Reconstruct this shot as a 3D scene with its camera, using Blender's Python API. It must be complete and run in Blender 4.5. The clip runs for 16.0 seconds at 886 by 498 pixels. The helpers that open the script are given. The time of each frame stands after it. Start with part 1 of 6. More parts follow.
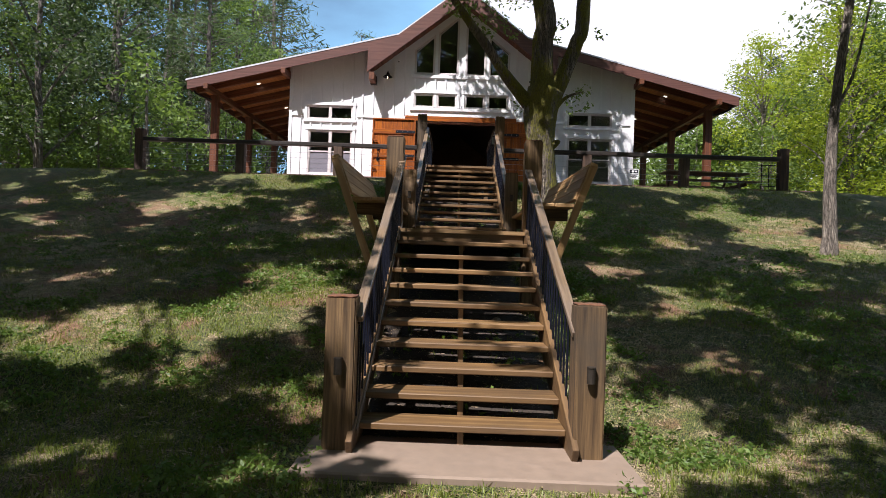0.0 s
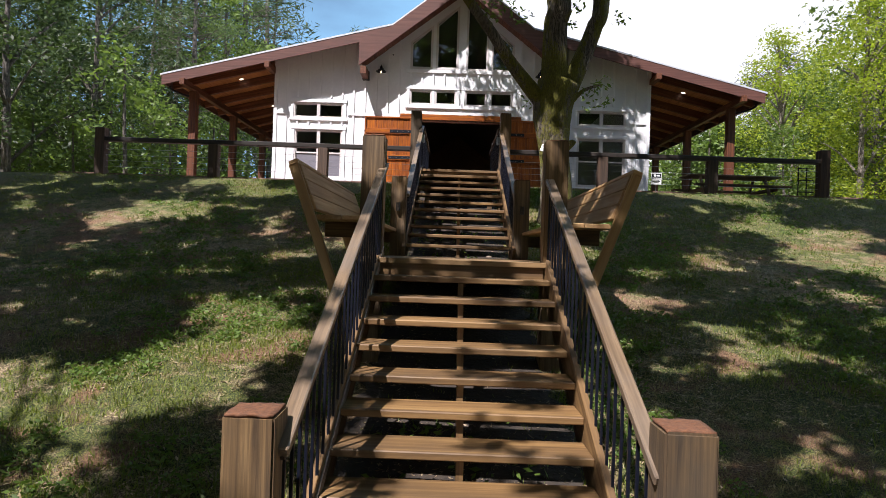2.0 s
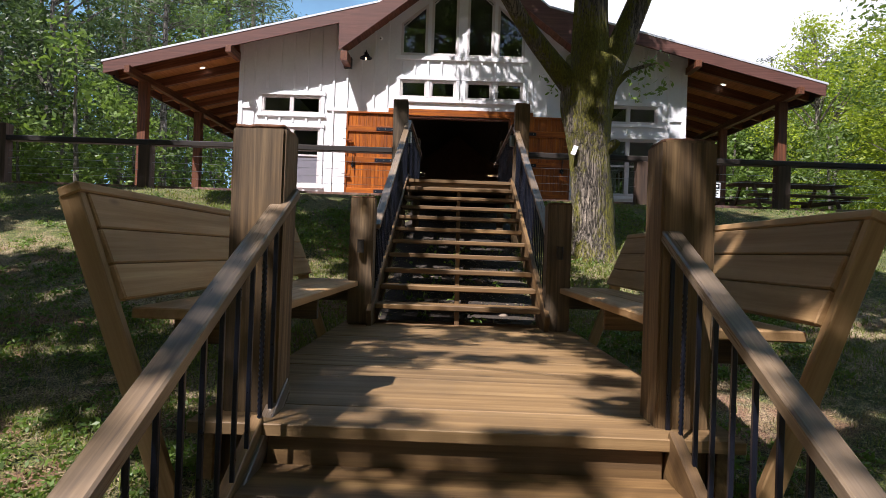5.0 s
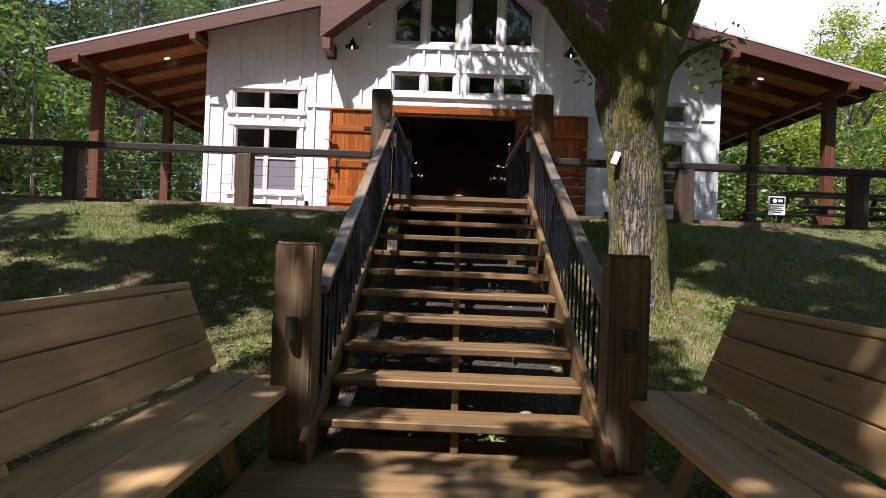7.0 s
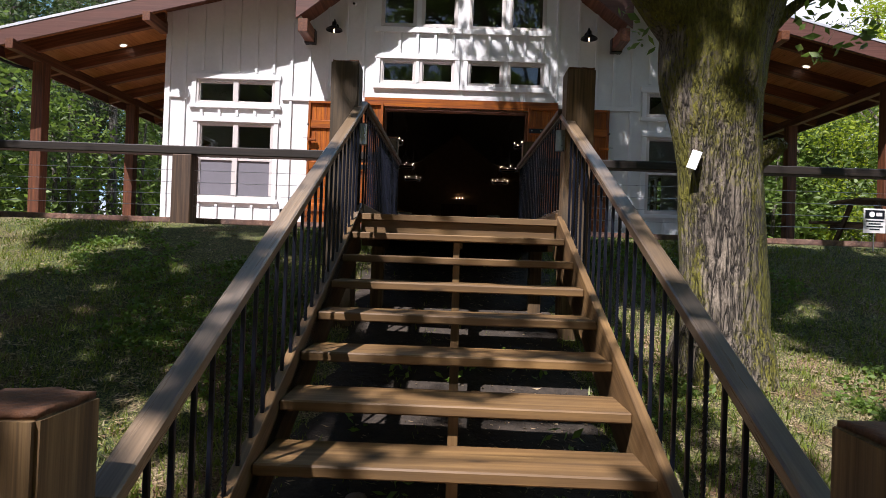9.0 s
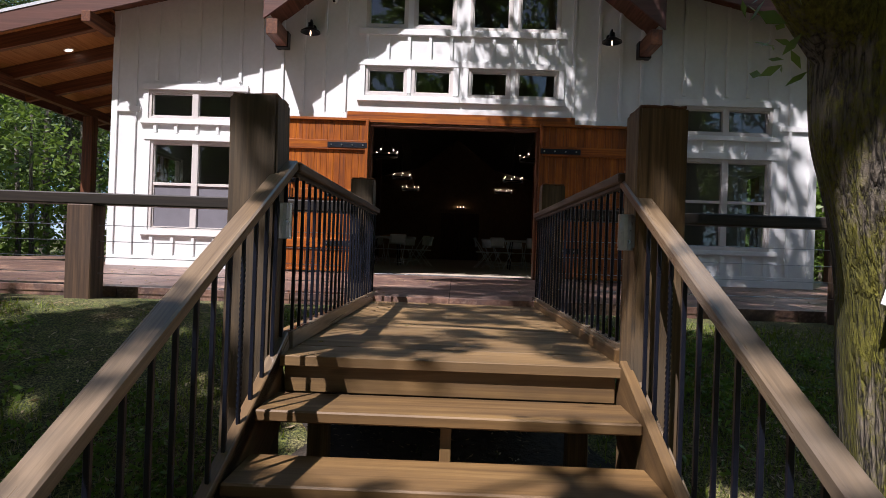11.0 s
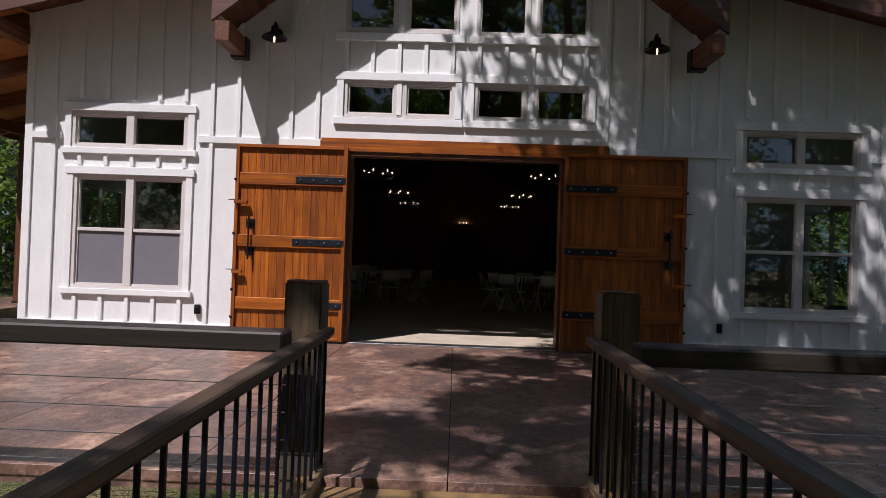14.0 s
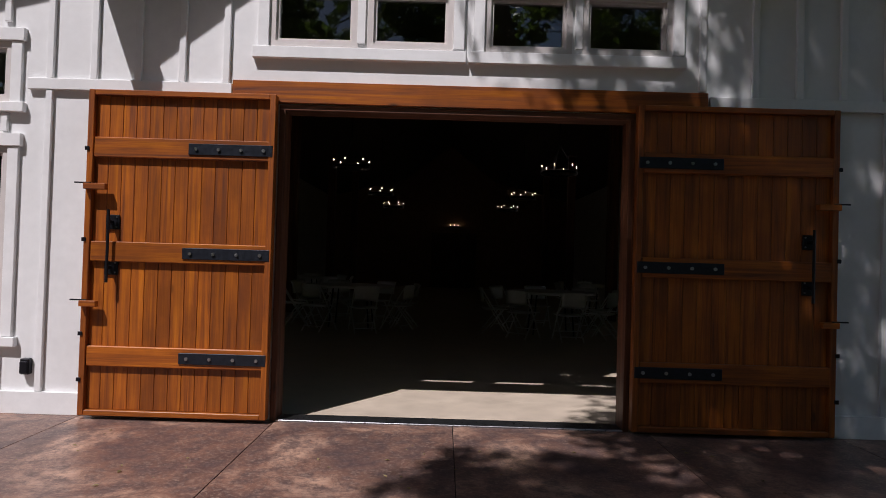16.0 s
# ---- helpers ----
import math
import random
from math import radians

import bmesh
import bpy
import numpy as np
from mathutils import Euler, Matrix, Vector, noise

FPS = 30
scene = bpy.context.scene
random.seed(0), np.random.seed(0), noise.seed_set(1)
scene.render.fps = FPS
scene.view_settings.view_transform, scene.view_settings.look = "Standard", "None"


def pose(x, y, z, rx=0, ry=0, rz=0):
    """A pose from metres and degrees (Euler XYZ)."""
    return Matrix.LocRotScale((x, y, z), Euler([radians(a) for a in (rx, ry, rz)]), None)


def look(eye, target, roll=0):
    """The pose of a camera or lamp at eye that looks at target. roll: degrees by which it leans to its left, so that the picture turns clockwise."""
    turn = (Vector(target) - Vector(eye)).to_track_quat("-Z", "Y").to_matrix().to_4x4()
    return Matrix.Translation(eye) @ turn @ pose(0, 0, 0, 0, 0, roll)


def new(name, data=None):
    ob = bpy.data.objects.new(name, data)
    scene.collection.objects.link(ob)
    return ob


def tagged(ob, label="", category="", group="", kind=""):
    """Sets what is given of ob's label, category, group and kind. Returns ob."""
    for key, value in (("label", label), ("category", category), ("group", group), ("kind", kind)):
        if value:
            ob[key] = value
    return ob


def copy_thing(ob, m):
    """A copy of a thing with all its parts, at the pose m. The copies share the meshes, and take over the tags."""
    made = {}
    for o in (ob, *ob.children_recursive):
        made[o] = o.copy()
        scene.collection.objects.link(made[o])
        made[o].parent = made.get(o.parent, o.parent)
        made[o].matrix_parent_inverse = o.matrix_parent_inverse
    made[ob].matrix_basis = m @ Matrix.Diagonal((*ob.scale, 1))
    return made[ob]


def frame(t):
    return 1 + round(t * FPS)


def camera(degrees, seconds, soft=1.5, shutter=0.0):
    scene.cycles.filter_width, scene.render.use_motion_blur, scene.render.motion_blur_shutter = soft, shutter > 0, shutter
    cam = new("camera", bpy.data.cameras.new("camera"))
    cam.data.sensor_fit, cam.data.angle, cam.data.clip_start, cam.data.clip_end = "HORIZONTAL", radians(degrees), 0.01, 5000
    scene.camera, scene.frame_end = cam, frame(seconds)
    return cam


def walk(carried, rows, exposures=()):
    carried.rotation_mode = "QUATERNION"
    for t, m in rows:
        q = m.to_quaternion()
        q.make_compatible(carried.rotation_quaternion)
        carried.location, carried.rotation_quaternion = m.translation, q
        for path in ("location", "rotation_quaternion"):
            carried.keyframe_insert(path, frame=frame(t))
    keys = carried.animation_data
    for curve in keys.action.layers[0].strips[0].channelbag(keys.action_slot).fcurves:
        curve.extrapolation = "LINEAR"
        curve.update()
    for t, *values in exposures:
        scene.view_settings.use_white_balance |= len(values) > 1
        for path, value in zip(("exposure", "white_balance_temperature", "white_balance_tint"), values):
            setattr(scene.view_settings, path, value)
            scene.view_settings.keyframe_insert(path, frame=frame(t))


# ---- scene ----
cam = camera(70.0, 16.0, 0.85)
PATH = [
    (0, (-0.048, -20.631, -1.854), (-0.076, -18.631, -1.842), 2.0),
    (0.5, (-0.006, -20.235, -1.779), (-0.037, -18.236, -1.765), 1.9),
    (1, (-0.007, -19.835, -1.705), (-0.037, -17.836, -1.691), 2.0),
    (1.5, (-0.018, -19.369, -1.635), (-0.047, -17.369, -1.622), 2.0),
    (2, (-0.027, -18.915, -1.548), (-0.056, -16.915, -1.535), 2.0),
    (2.5, (-0.031, -18.425, -1.462), (-0.061, -16.425, -1.45), 1.9),
    (3, (-0.035, -17.914, -1.385), (-0.064, -15.914, -1.371), 2.0),
    (3.5, (-0.032, -17.43, -1.282), (-0.063, -15.431, -1.27), 1.9),
    (4, (-0.024, -16.932, -1.19), (-0.054, -14.932, -1.178), 1.9),
    (6.5, (-0.001, -14.342, -0.71), (-0.027, -12.342, -0.695), 2.3),
    (7, (0.0, -13.839, -0.605), (-0.027, -11.839, -0.593), 2.2),
    (7.5, (0.003, -13.351, -0.526), (-0.025, -11.351, -0.514), 2.2),
    (8, (0.009, -12.871, -0.431), (-0.019, -10.871, -0.419), 2.1),
    (10.5, (0.05, -10.473, 0.115), (0.018, -8.474, 0.129), 2.0),
    (11, (0.057, -10.093, 0.388), (0.022, -8.093, 0.398), 2.0),
    (11.5, (0.049, -9.986, 0.594), (0.013, -7.987, 0.605), 2.1),
    (12, (0.034, -9.882, 0.758), (-0.002, -7.883, 0.768), 2.0),
    (12.5, (0.003, -9.633, 0.893), (-0.033, -7.633, 0.904), 2.0),
    (13, (-0.007, -9.213, 1.017), (-0.042, -7.214, 1.03), 2.0),
    (13.5, (0.032, -8.653, 1.066), (-0.01, -6.653, 1.093), 2.0),
    (14, (0.035, -7.979, 1.146), (-0.008, -5.98, 1.167), 2.0),
    (14.5, (0.006, -7.219, 1.198), (-0.031, -5.219, 1.218), 2.0),
    (15, (-0.022, -6.422, 1.25), (-0.051, -4.422, 1.265), 1.9),
    (15.5, (-0.049, -5.622, 1.239), (-0.067, -3.622, 1.269), 1.7),
    (16, (-0.065, -4.834, 1.261), (-0.072, -2.834, 1.295), 1.7),
]
walk(cam, [(t, look(eye, target, roll)) for t, eye, target, roll in PATH],
     exposures=tuple((t, e, 6200, 20) for t, e in ((0, 0.9), (4, 0.96), (8, 0.93), (10.5, 0.72), (13, 0.44), (14.5, 0.0), (16, -0.16))))


# ---- world, sun, exposure ----
SUN_WAY = Vector((0.36, 0.55, -1.0)).normalized()      # the way the sunlight travels
SUN_EL = math.asin(-SUN_WAY.z)
world = bpy.data.worlds.new("world")
scene.world = world
world.use_nodes = True
wn = world.node_tree
sky = wn.nodes.new("ShaderNodeTexSky")
sky.sky_type = "NISHITA"
sky.sun_disc = False
sky.sun_elevation = SUN_EL
sky.sun_rotation = math.atan2(-SUN_WAY.x, -SUN_WAY.y)
sky.air_density, sky.dust_density, sky.ozone_density = 1.0, 1.4, 1.0
wn.nodes["Background"].inputs["Strength"].default_value = 0.05
# a low bank of bright cloud to the east, broken over the blue
wtc = wn.nodes.new("ShaderNodeTexCoord")
wmap = wn.nodes.new("ShaderNodeMapping")
wmap.inputs["Scale"].default_value = (1.6, 1.6, 4.0)
wmap.inputs["Location"].default_value = (0.35, 0.0, 0.2)
wno = wn.nodes.new("ShaderNodeTexNoise")
wno.inputs["Scale"].default_value, wno.inputs["Detail"].default_value = 1.7, 7.0
wra = wn.nodes.new("ShaderNodeValToRGB")
wra.color_ramp.elements[0].position, wra.color_ramp.elements[1].position = 0.15, 0.76
thin = wra.color_ramp.elements.new(0.58)
thin.color = (0.8, 0.8, 0.8, 1)
wmx = wn.nodes.new("ShaderNodeMix")
wmx.data_type = "RGBA"
wmx.inputs["B"].default_value = (13.2, 13.5, 14.0, 1)
wn.links.new(wtc.outputs["Generated"], wmap.inputs["Vector"])
wn.links.new(wmap.outputs["Vector"], wno.inputs["Vector"])
wdot = wn.nodes.new("ShaderNodeVectorMath")
wdot.operation = "DOT_PRODUCT"
wdot.inputs[1].default_value = (0.42, 0.3, -0.5)
wadd = wn.nodes.new("ShaderNodeMath")
wn.links.new(wtc.outputs["Generated"], wdot.inputs[0])
wn.links.new(wdot.outputs["Value"], wadd.inputs[0])
wn.links.new(wno.outputs["Fac"], wadd.inputs[1])
wn.links.new(wadd.outputs["Value"], wra.inputs["Fac"])
wn.links.new(wra.outputs["Color"], wmx.inputs["Factor"])
# thin cloud stays blue, thick cloud turns white
wra2 = wn.nodes.new("ShaderNodeValToRGB")
wra2.color_ramp.elements[0].position, wra2.color_ramp.elements[1].position = 0.56, 0.72
wcl = wn.nodes.new("ShaderNodeMix")
wcl.data_type = "RGBA"
wcl.inputs["A"].default_value, wcl.inputs["B"].default_value = (4.6, 9.6, 13.5, 1), (13.2, 13.5, 14.0, 1)
wn.links.new(wadd.outputs["Value"], wra2.inputs["Fac"])
wn.links.new(wra2.outputs["Color"], wcl.inputs["Factor"])
wn.links.new(wcl.outputs["Result"], wmx.inputs["B"])
wn.links.new(sky.outputs["Color"], wmx.inputs["A"])
wn.links.new(wmx.outputs["Result"], wn.nodes["Background"].inputs["Color"])
sun_data = bpy.data.lights.new("sun", "SUN")
sun_data.energy, sun_data.angle, sun_data.color = 5.0, radians(0.53), (1.0, 0.96, 0.90)
sun = new("sun", sun_data)
sun.matrix_world = look(-SUN_WAY * 60, (0, 0, 0))


# ---- materials ----
class Nodes:
    """A small builder for one node material."""

    def __init__(self, name):
        self.m = bpy.data.materials.new(name)
        self.m.use_nodes = True
        self.t = self.m.node_tree
        self.b = self.t.nodes["Principled BSDF"]

    def add(self, kind, **values):
        n = self.t.nodes.new(kind)
        for k, v in values.items():
            n.inputs[k].default_value = v
        return n

    def link(self, a, b):
        self.t.links.new(a, b)

    def coords(self, scale=(1, 1, 1), shuffle=True):
        tc, mp = self.add("ShaderNodeTexCoord"), self.add("ShaderNodeMapping", Scale=scale)
        if shuffle:
            oi = self.add("ShaderNodeObjectInfo")
            sc = self.add("ShaderNodeVectorMath")
            sc.operation = "SCALE"
            sc.inputs[0].default_value = (37.1, 53.7, 71.3)
            self.link(oi.outputs["Random"], sc.inputs["Scale"])
            ad = self.add("ShaderNodeVectorMath")
            self.link(tc.outputs["Object"], ad.inputs[0])
            self.link(sc.outputs["Vector"], ad.inputs[1])
            self.link(ad.outputs["Vector"], mp.inputs["Vector"])
        else:
            self.link(tc.outputs["Object"], mp.inputs["Vector"])
        return mp.outputs["Vector"]

    def noise(self, vec, scale, detail=5.0, rough=0.55, lac=2.0, dist=0.0):
        n = self.add("ShaderNodeTexNoise", Scale=scale, Detail=detail, Roughness=rough, Lacunarity=lac, Distortion=dist)
        self.link(vec, n.inputs["Vector"])
        return n.outputs["Fac"]

    def ramp(self, fac, *stops):
        r = self.add("ShaderNodeValToRGB")
        el = r.color_ramp.elements
        while len(el) < len(stops):
            el.new(0.5)
        for e, (p, c) in zip(el, stops):
            e.position, e.color = p, c
        self.link(fac, r.inputs["Fac"])
        return r.outputs["Color"]

    def mix(self, fac, a, b, how="MIX"):
        n = self.add("ShaderNodeMix")
        n.data_type, n.blend_type = "RGBA", how
        for v, sock in ((fac, n.inputs["Factor"]), (a, n.inputs["A"]), (b, n.inputs["B"])):
            if isinstance(v, (int, float, tuple)):
                sock.default_value = v
            else:
                self.link(v, sock)
        return n.outputs["Result"]

    def bump(self, height, strength=0.3, dist=0.01):
        n = self.add("ShaderNodeBump", Strength=strength, Distance=dist)
        self.link(height, n.inputs["Height"])
        self.link(n.outputs["Normal"], self.b.inputs["Normal"])

    def base(self, col):
        if isinstance(col, tuple):
            self.b.inputs["Base Color"].default_value = col
        else:
            self.link(col, self.b.inputs["Base Color"])

    def rough(self, v):
        if isinstance(v, (int, float)):
            self.b.inputs["Roughness"].default_value = v
        else:
            self.link(v, self.b.inputs["Roughness"])

    def vary(self, col, amount):
        """Shift the brightness of a colour from object to object."""
        oi = self.add("ShaderNodeObjectInfo")
        mr = self.add("ShaderNodeMapRange")
        mr.inputs["To Min"].default_value, mr.inputs["To Max"].default_value = 1 - amount, 1 + amount
        self.link(oi.outputs["Random"], mr.inputs["Value"])
        hs = self.add("ShaderNodeHueSaturation")
        self.link(mr.outputs["Result"], hs.inputs["Value"])
        self.link(col, hs.inputs["Color"])
        return hs.outputs["Color"]


def grey(v):
    return (v, v, v, 1.0)


def wood(name, dark, mid, light, axis, rough=0.7, grain=1.0, stain=None, stain_amt=0.5, vary=0.18, bump=0.35, knots=True, fine=0.45):
    k = Nodes(name)
    sc = [30.0 * grain] * 3
    sc["xyz".index(axis)] = 1.1 * grain
    v = k.coords(tuple(sc))
    g = k.noise(v, 1.0, 8, 0.62, 2.1, 0.6)
    col = k.ramp(g, (0.28, dark), (0.5, mid), (0.72, light))
    thin = [150.0] * 3
    thin["xyz".index(axis)] = 2.2
    f = k.noise(k.coords(tuple(thin)), 1.0, 4, 0.6)
    col = k.mix(k.ramp(f, (0.45, grey(0.0)), (0.75, grey(fine))), col, dark)
    if knots:
        kv = [5.0] * 3
        kv["xyz".index(axis)] = 1.7
        vo = k.add("ShaderNodeTexVoronoi", Scale=1.0, Randomness=1.0)
        k.link(k.coords(tuple(kv)), vo.inputs["Vector"])
        kd = k.ramp(vo.outputs["Distance"], (0.03, grey(0.85)), (0.1, grey(0.0)))
        col = k.mix(kd, col, tuple(c * 0.35 for c in dark[:3]) + (1.0,))
    if stain:
        s = k.noise(k.coords((1.3, 1.3, 1.3)), 1.0, 5, 0.6)
        col = k.mix(k.ramp(s, (0.42, grey(0.0)), (0.66, grey(stain_amt))), col, stain)
    k.base(k.vary(col, vary))
    k.rough(k.ramp(g, (0.3, grey(rough + 0.12)), (0.7, grey(rough - 0.08))))
    k.bump(k.mix(0.4, g, f), bump, 0.004)
    return k.m


def plain(name, colour, rough=0.6, metal=0.0, spots=0.12, scale=9.0, bump=0.15, dist=0.002):
    k = Nodes(name)
    v = k.coords((1, 1, 1))
    n = k.noise(v, scale, 6, 0.6)
    n2 = k.noise(v, scale * 0.13, 4, 0.55)
    lo = tuple(c * (1 - spots) for c in colour[:3]) + (1.0,)
    hi = tuple(min(1.0, c * (1 + spots)) for c in colour[:3]) + (1.0,)
    col = k.ramp(n, (0.3, lo), (0.7, hi))
    col = k.mix(k.ramp(n2, (0.4, grey(0.0)), (0.75, grey(0.35))), col, tuple(c * 0.72 for c in colour[:3]) + (1.0,))
    k.base(col)
    k.rough(k.ramp(n, (0.3, grey(max(0.02, rough - 0.07))), (0.7, grey(min(1.0, rough + 0.07)))))
    k.b.inputs["Metallic"].default_value = metal
    k.bump(n, bump, dist)
    return k.m


TREAD = {a: wood("weathered_tread_" + a, (0.07, 0.038, 0.014, 1), (0.17, 0.095, 0.034, 1), (0.30, 0.182, 0.07, 1), a, 0.55, 0.6, (0.08, 0.05, 0.025, 1), 0.6, fine=0.25) for a in "xyz"}
POST = {a: wood("stained_timber_" + a, (0.032, 0.018, 0.007, 1), (0.135, 0.08, 0.031, 1), (0.26, 0.163, 0.068, 1), a, 0.75, 0.9, (0.06, 0.05, 0.036, 1), 0.75, bump=0.8) for a in "xyz"}
DARKRAIL = {a: wood("dark_rail_wood_" + a, (0.010, 0.007, 0.006, 1), (0.022, 0.016, 0.012, 1), (0.045, 0.034, 0.026, 1), a, 0.5, 1.0, None, 0, 0.1, knots=False) for a in "xyz"}
FENCEPOST = {a: wood("dark_fence_post_" + a, (0.02, 0.011, 0.007, 1), (0.065, 0.036, 0.019, 1), (0.14, 0.08, 0.043, 1), a, 0.65, 0.8, (0.05, 0.035, 0.026, 1), 0.6) for a in "xyz"}
DECKWOOD = {a: wood("worn_deck_wood_" + a, (0.12, 0.068, 0.026, 1), (0.215, 0.13, 0.052, 1), (0.32, 0.205, 0.09, 1), a, 0.6, 0.45, (0.10, 0.064, 0.03, 1), 0.7, 0.1, fine=0.15) for a in "xyz"}
CAPRAIL = {a: wood("weathered_cap_rail_" + a, (0.075, 0.05, 0.03, 1), (0.185, 0.127, 0.074, 1), (0.31, 0.225, 0.14, 1), a, 0.3, 1.0, (0.16, 0.145, 0.13, 1), 0.5, 0.1, knots=False) for a in "xyz"}
CEDAR = {a: wood("orange_cedar_" + a, (0.1, 0.021, 0.003, 1), (0.36, 0.094, 0.007, 1), (0.55, 0.175, 0.014, 1), a, 0.4, 0.9, (0.14, 0.034, 0.005, 1), 0.7, 0.18, 0.3, fine=0.4) for a in "xyz"}
SOFFIT = {a: wood("porch_ceiling_wood_" + a, (0.24, 0.085, 0.022, 1), (0.40, 0.165, 0.045, 1), (0.52, 0.24, 0.075, 1), a, 0.5, 1.0, None, 0, 0.12, 0.25) for a in "xyz"}
FASCIA = {a: wood("redbrown_fascia_" + a, (0.065, 0.026, 0.018, 1), (0.125, 0.054, 0.04, 1), (0.185, 0.09, 0.07, 1), a, 0.45, 0.8, (0.10, 0.05, 0.04, 1), 0.4, 0.08, 0.2, knots=False) for a in "xyz"}
BEAM = {a: wood("brown_beam_" + a, (0.05, 0.017, 0.008, 1), (0.125, 0.042, 0.017, 1), (0.23, 0.086, 0.034, 1), a, 0.5, 0.9, None, 0, 0.1, 0.3) for a in "xyz"}
ENDGRAIN = plain("red_brown_end_grain", (0.13, 0.055, 0.024, 1), 0.85, 0, 0.45, 55, 0.9, 0.006)
BENCH = {a: wood("bench_wood_" + a, (0.27, 0.15, 0.055, 1), (0.41, 0.245, 0.1, 1), (0.54, 0.35, 0.165, 1), a, 0.65, 0.5, (0.27, 0.165, 0.075, 1), 0.5, fine=0.25) for a in "xyz"}
WHITE = plain("white_painted_siding", (0.78, 0.785, 0.785, 1), 0.55, 0, 0.03, 14, 0.25, 0.002)
TRIM = plain("white_trim_paint", (0.80, 0.805, 0.805, 1), 0.5, 0, 0.03, 20, 0.15, 0.001)
VINYL = plain("pale_grey_window_frame", (0.62, 0.58, 0.56, 1), 0.4, 0, 0.03, 20, 0.05)
BLACK = plain("black_metal", (0.012, 0.013, 0.018, 1), 0.38, 0.5, 0.15, 30, 0.2, 0.001)
BALUSTER = plain("black_baluster_metal", (0.010, 0.012, 0.022, 1), 0.33, 0.3, 0.15, 30, 0.2, 0.001)
STEEL = plain("bare_steel", (0.45, 0.46, 0.48, 1), 0.32, 1.0, 0.1, 40, 0.1, 0.001)
STEELBLUE = plain("blue_black_iron", (0.028, 0.033, 0.045, 1), 0.42, 0.7, 0.2, 40, 0.25, 0.001)
BRASSY = plain("aged_bronze", (0.055, 0.046, 0.036, 1), 0.45, 0.5, 0.2, 40, 0.2, 0.001)
ROOFMETAL = plain("white_roof_metal", (0.74, 0.76, 0.79, 1), 0.35, 0.3, 0.05, 6, 0.1)
PALE = plain("pale_concrete", (0.22, 0.165, 0.118, 1), 0.75, 0, 0.12, 12, 0.3, 0.003)
INFLOOR = plain("sealed_concrete_floor", (0.52, 0.44, 0.35, 1), 0.45, 0, 0.12, 4, 0.1)
DARKWALL = plain("dark_interior_boards", (0.11, 0.088, 0.07, 1), 0.75, 0, 0.2, 5, 0.2)
SCREEN = plain("grey_insect_screen", (0.17, 0.165, 0.19, 1), 0.6, 0, 0.05, 60, 0.1)
CHAIRW = plain("white_folding_plastic", (0.74, 0.74, 0.72, 1), 0.4, 0, 0.03, 20, 0.05)
WHITEBOARD = plain("white_sign_board", (0.8, 0.8, 0.8, 1), 0.45, 0, 0.03, 20, 0.05)


def patio_mat():
    k = Nodes("stamped_red_brown_concrete")
    v = k.coords((1, 1, 1), False)
    a = k.noise(v, 1.1, 6, 0.6, 2.1, 0.8)
    b = k.noise(v, 9.0, 8, 0.68)
    c = k.noise(v, 45.0, 5, 0.6)
    col = k.ramp(a, (0.38, (0.085, 0.05, 0.044, 1)), (0.5, (0.2, 0.108, 0.078, 1)), (0.61, (0.49, 0.305, 0.215, 1)))
    curl = k.noise(v, 5.0, 5, 0.6, 2.0, 1.6)
    col = k.mix(k.ramp(curl, (0.47, grey(0.0)), (0.5, grey(0.5)), (0.53, grey(0.0))), col, (0.085, 0.05, 0.04, 1))
    col = k.mix(k.ramp(b, (0.40, grey(0.8)), (0.55, grey(0.0))), col, (0.08, 0.053, 0.05, 1))
    col = k.mix(k.ramp(c, (0.5, grey(0.0)), (0.72, grey(0.5))), col, (0.42, 0.3, 0.23, 1))
    blot = k.noise(v, 0.75, 5, 0.6, 2.0, 0.6)
    col = k.mix(k.ramp(blot, (0.5, grey(0.0)), (0.63, grey(0.65))), col, (0.075, 0.05, 0.052, 1))
    k.base(col)
    k.rough(k.ramp(b, (0.3, grey(0.5)), (0.7, grey(0.33))))
    k.bump(k.mix(0.35, b, c), 0.45, 0.006)
    return k.m


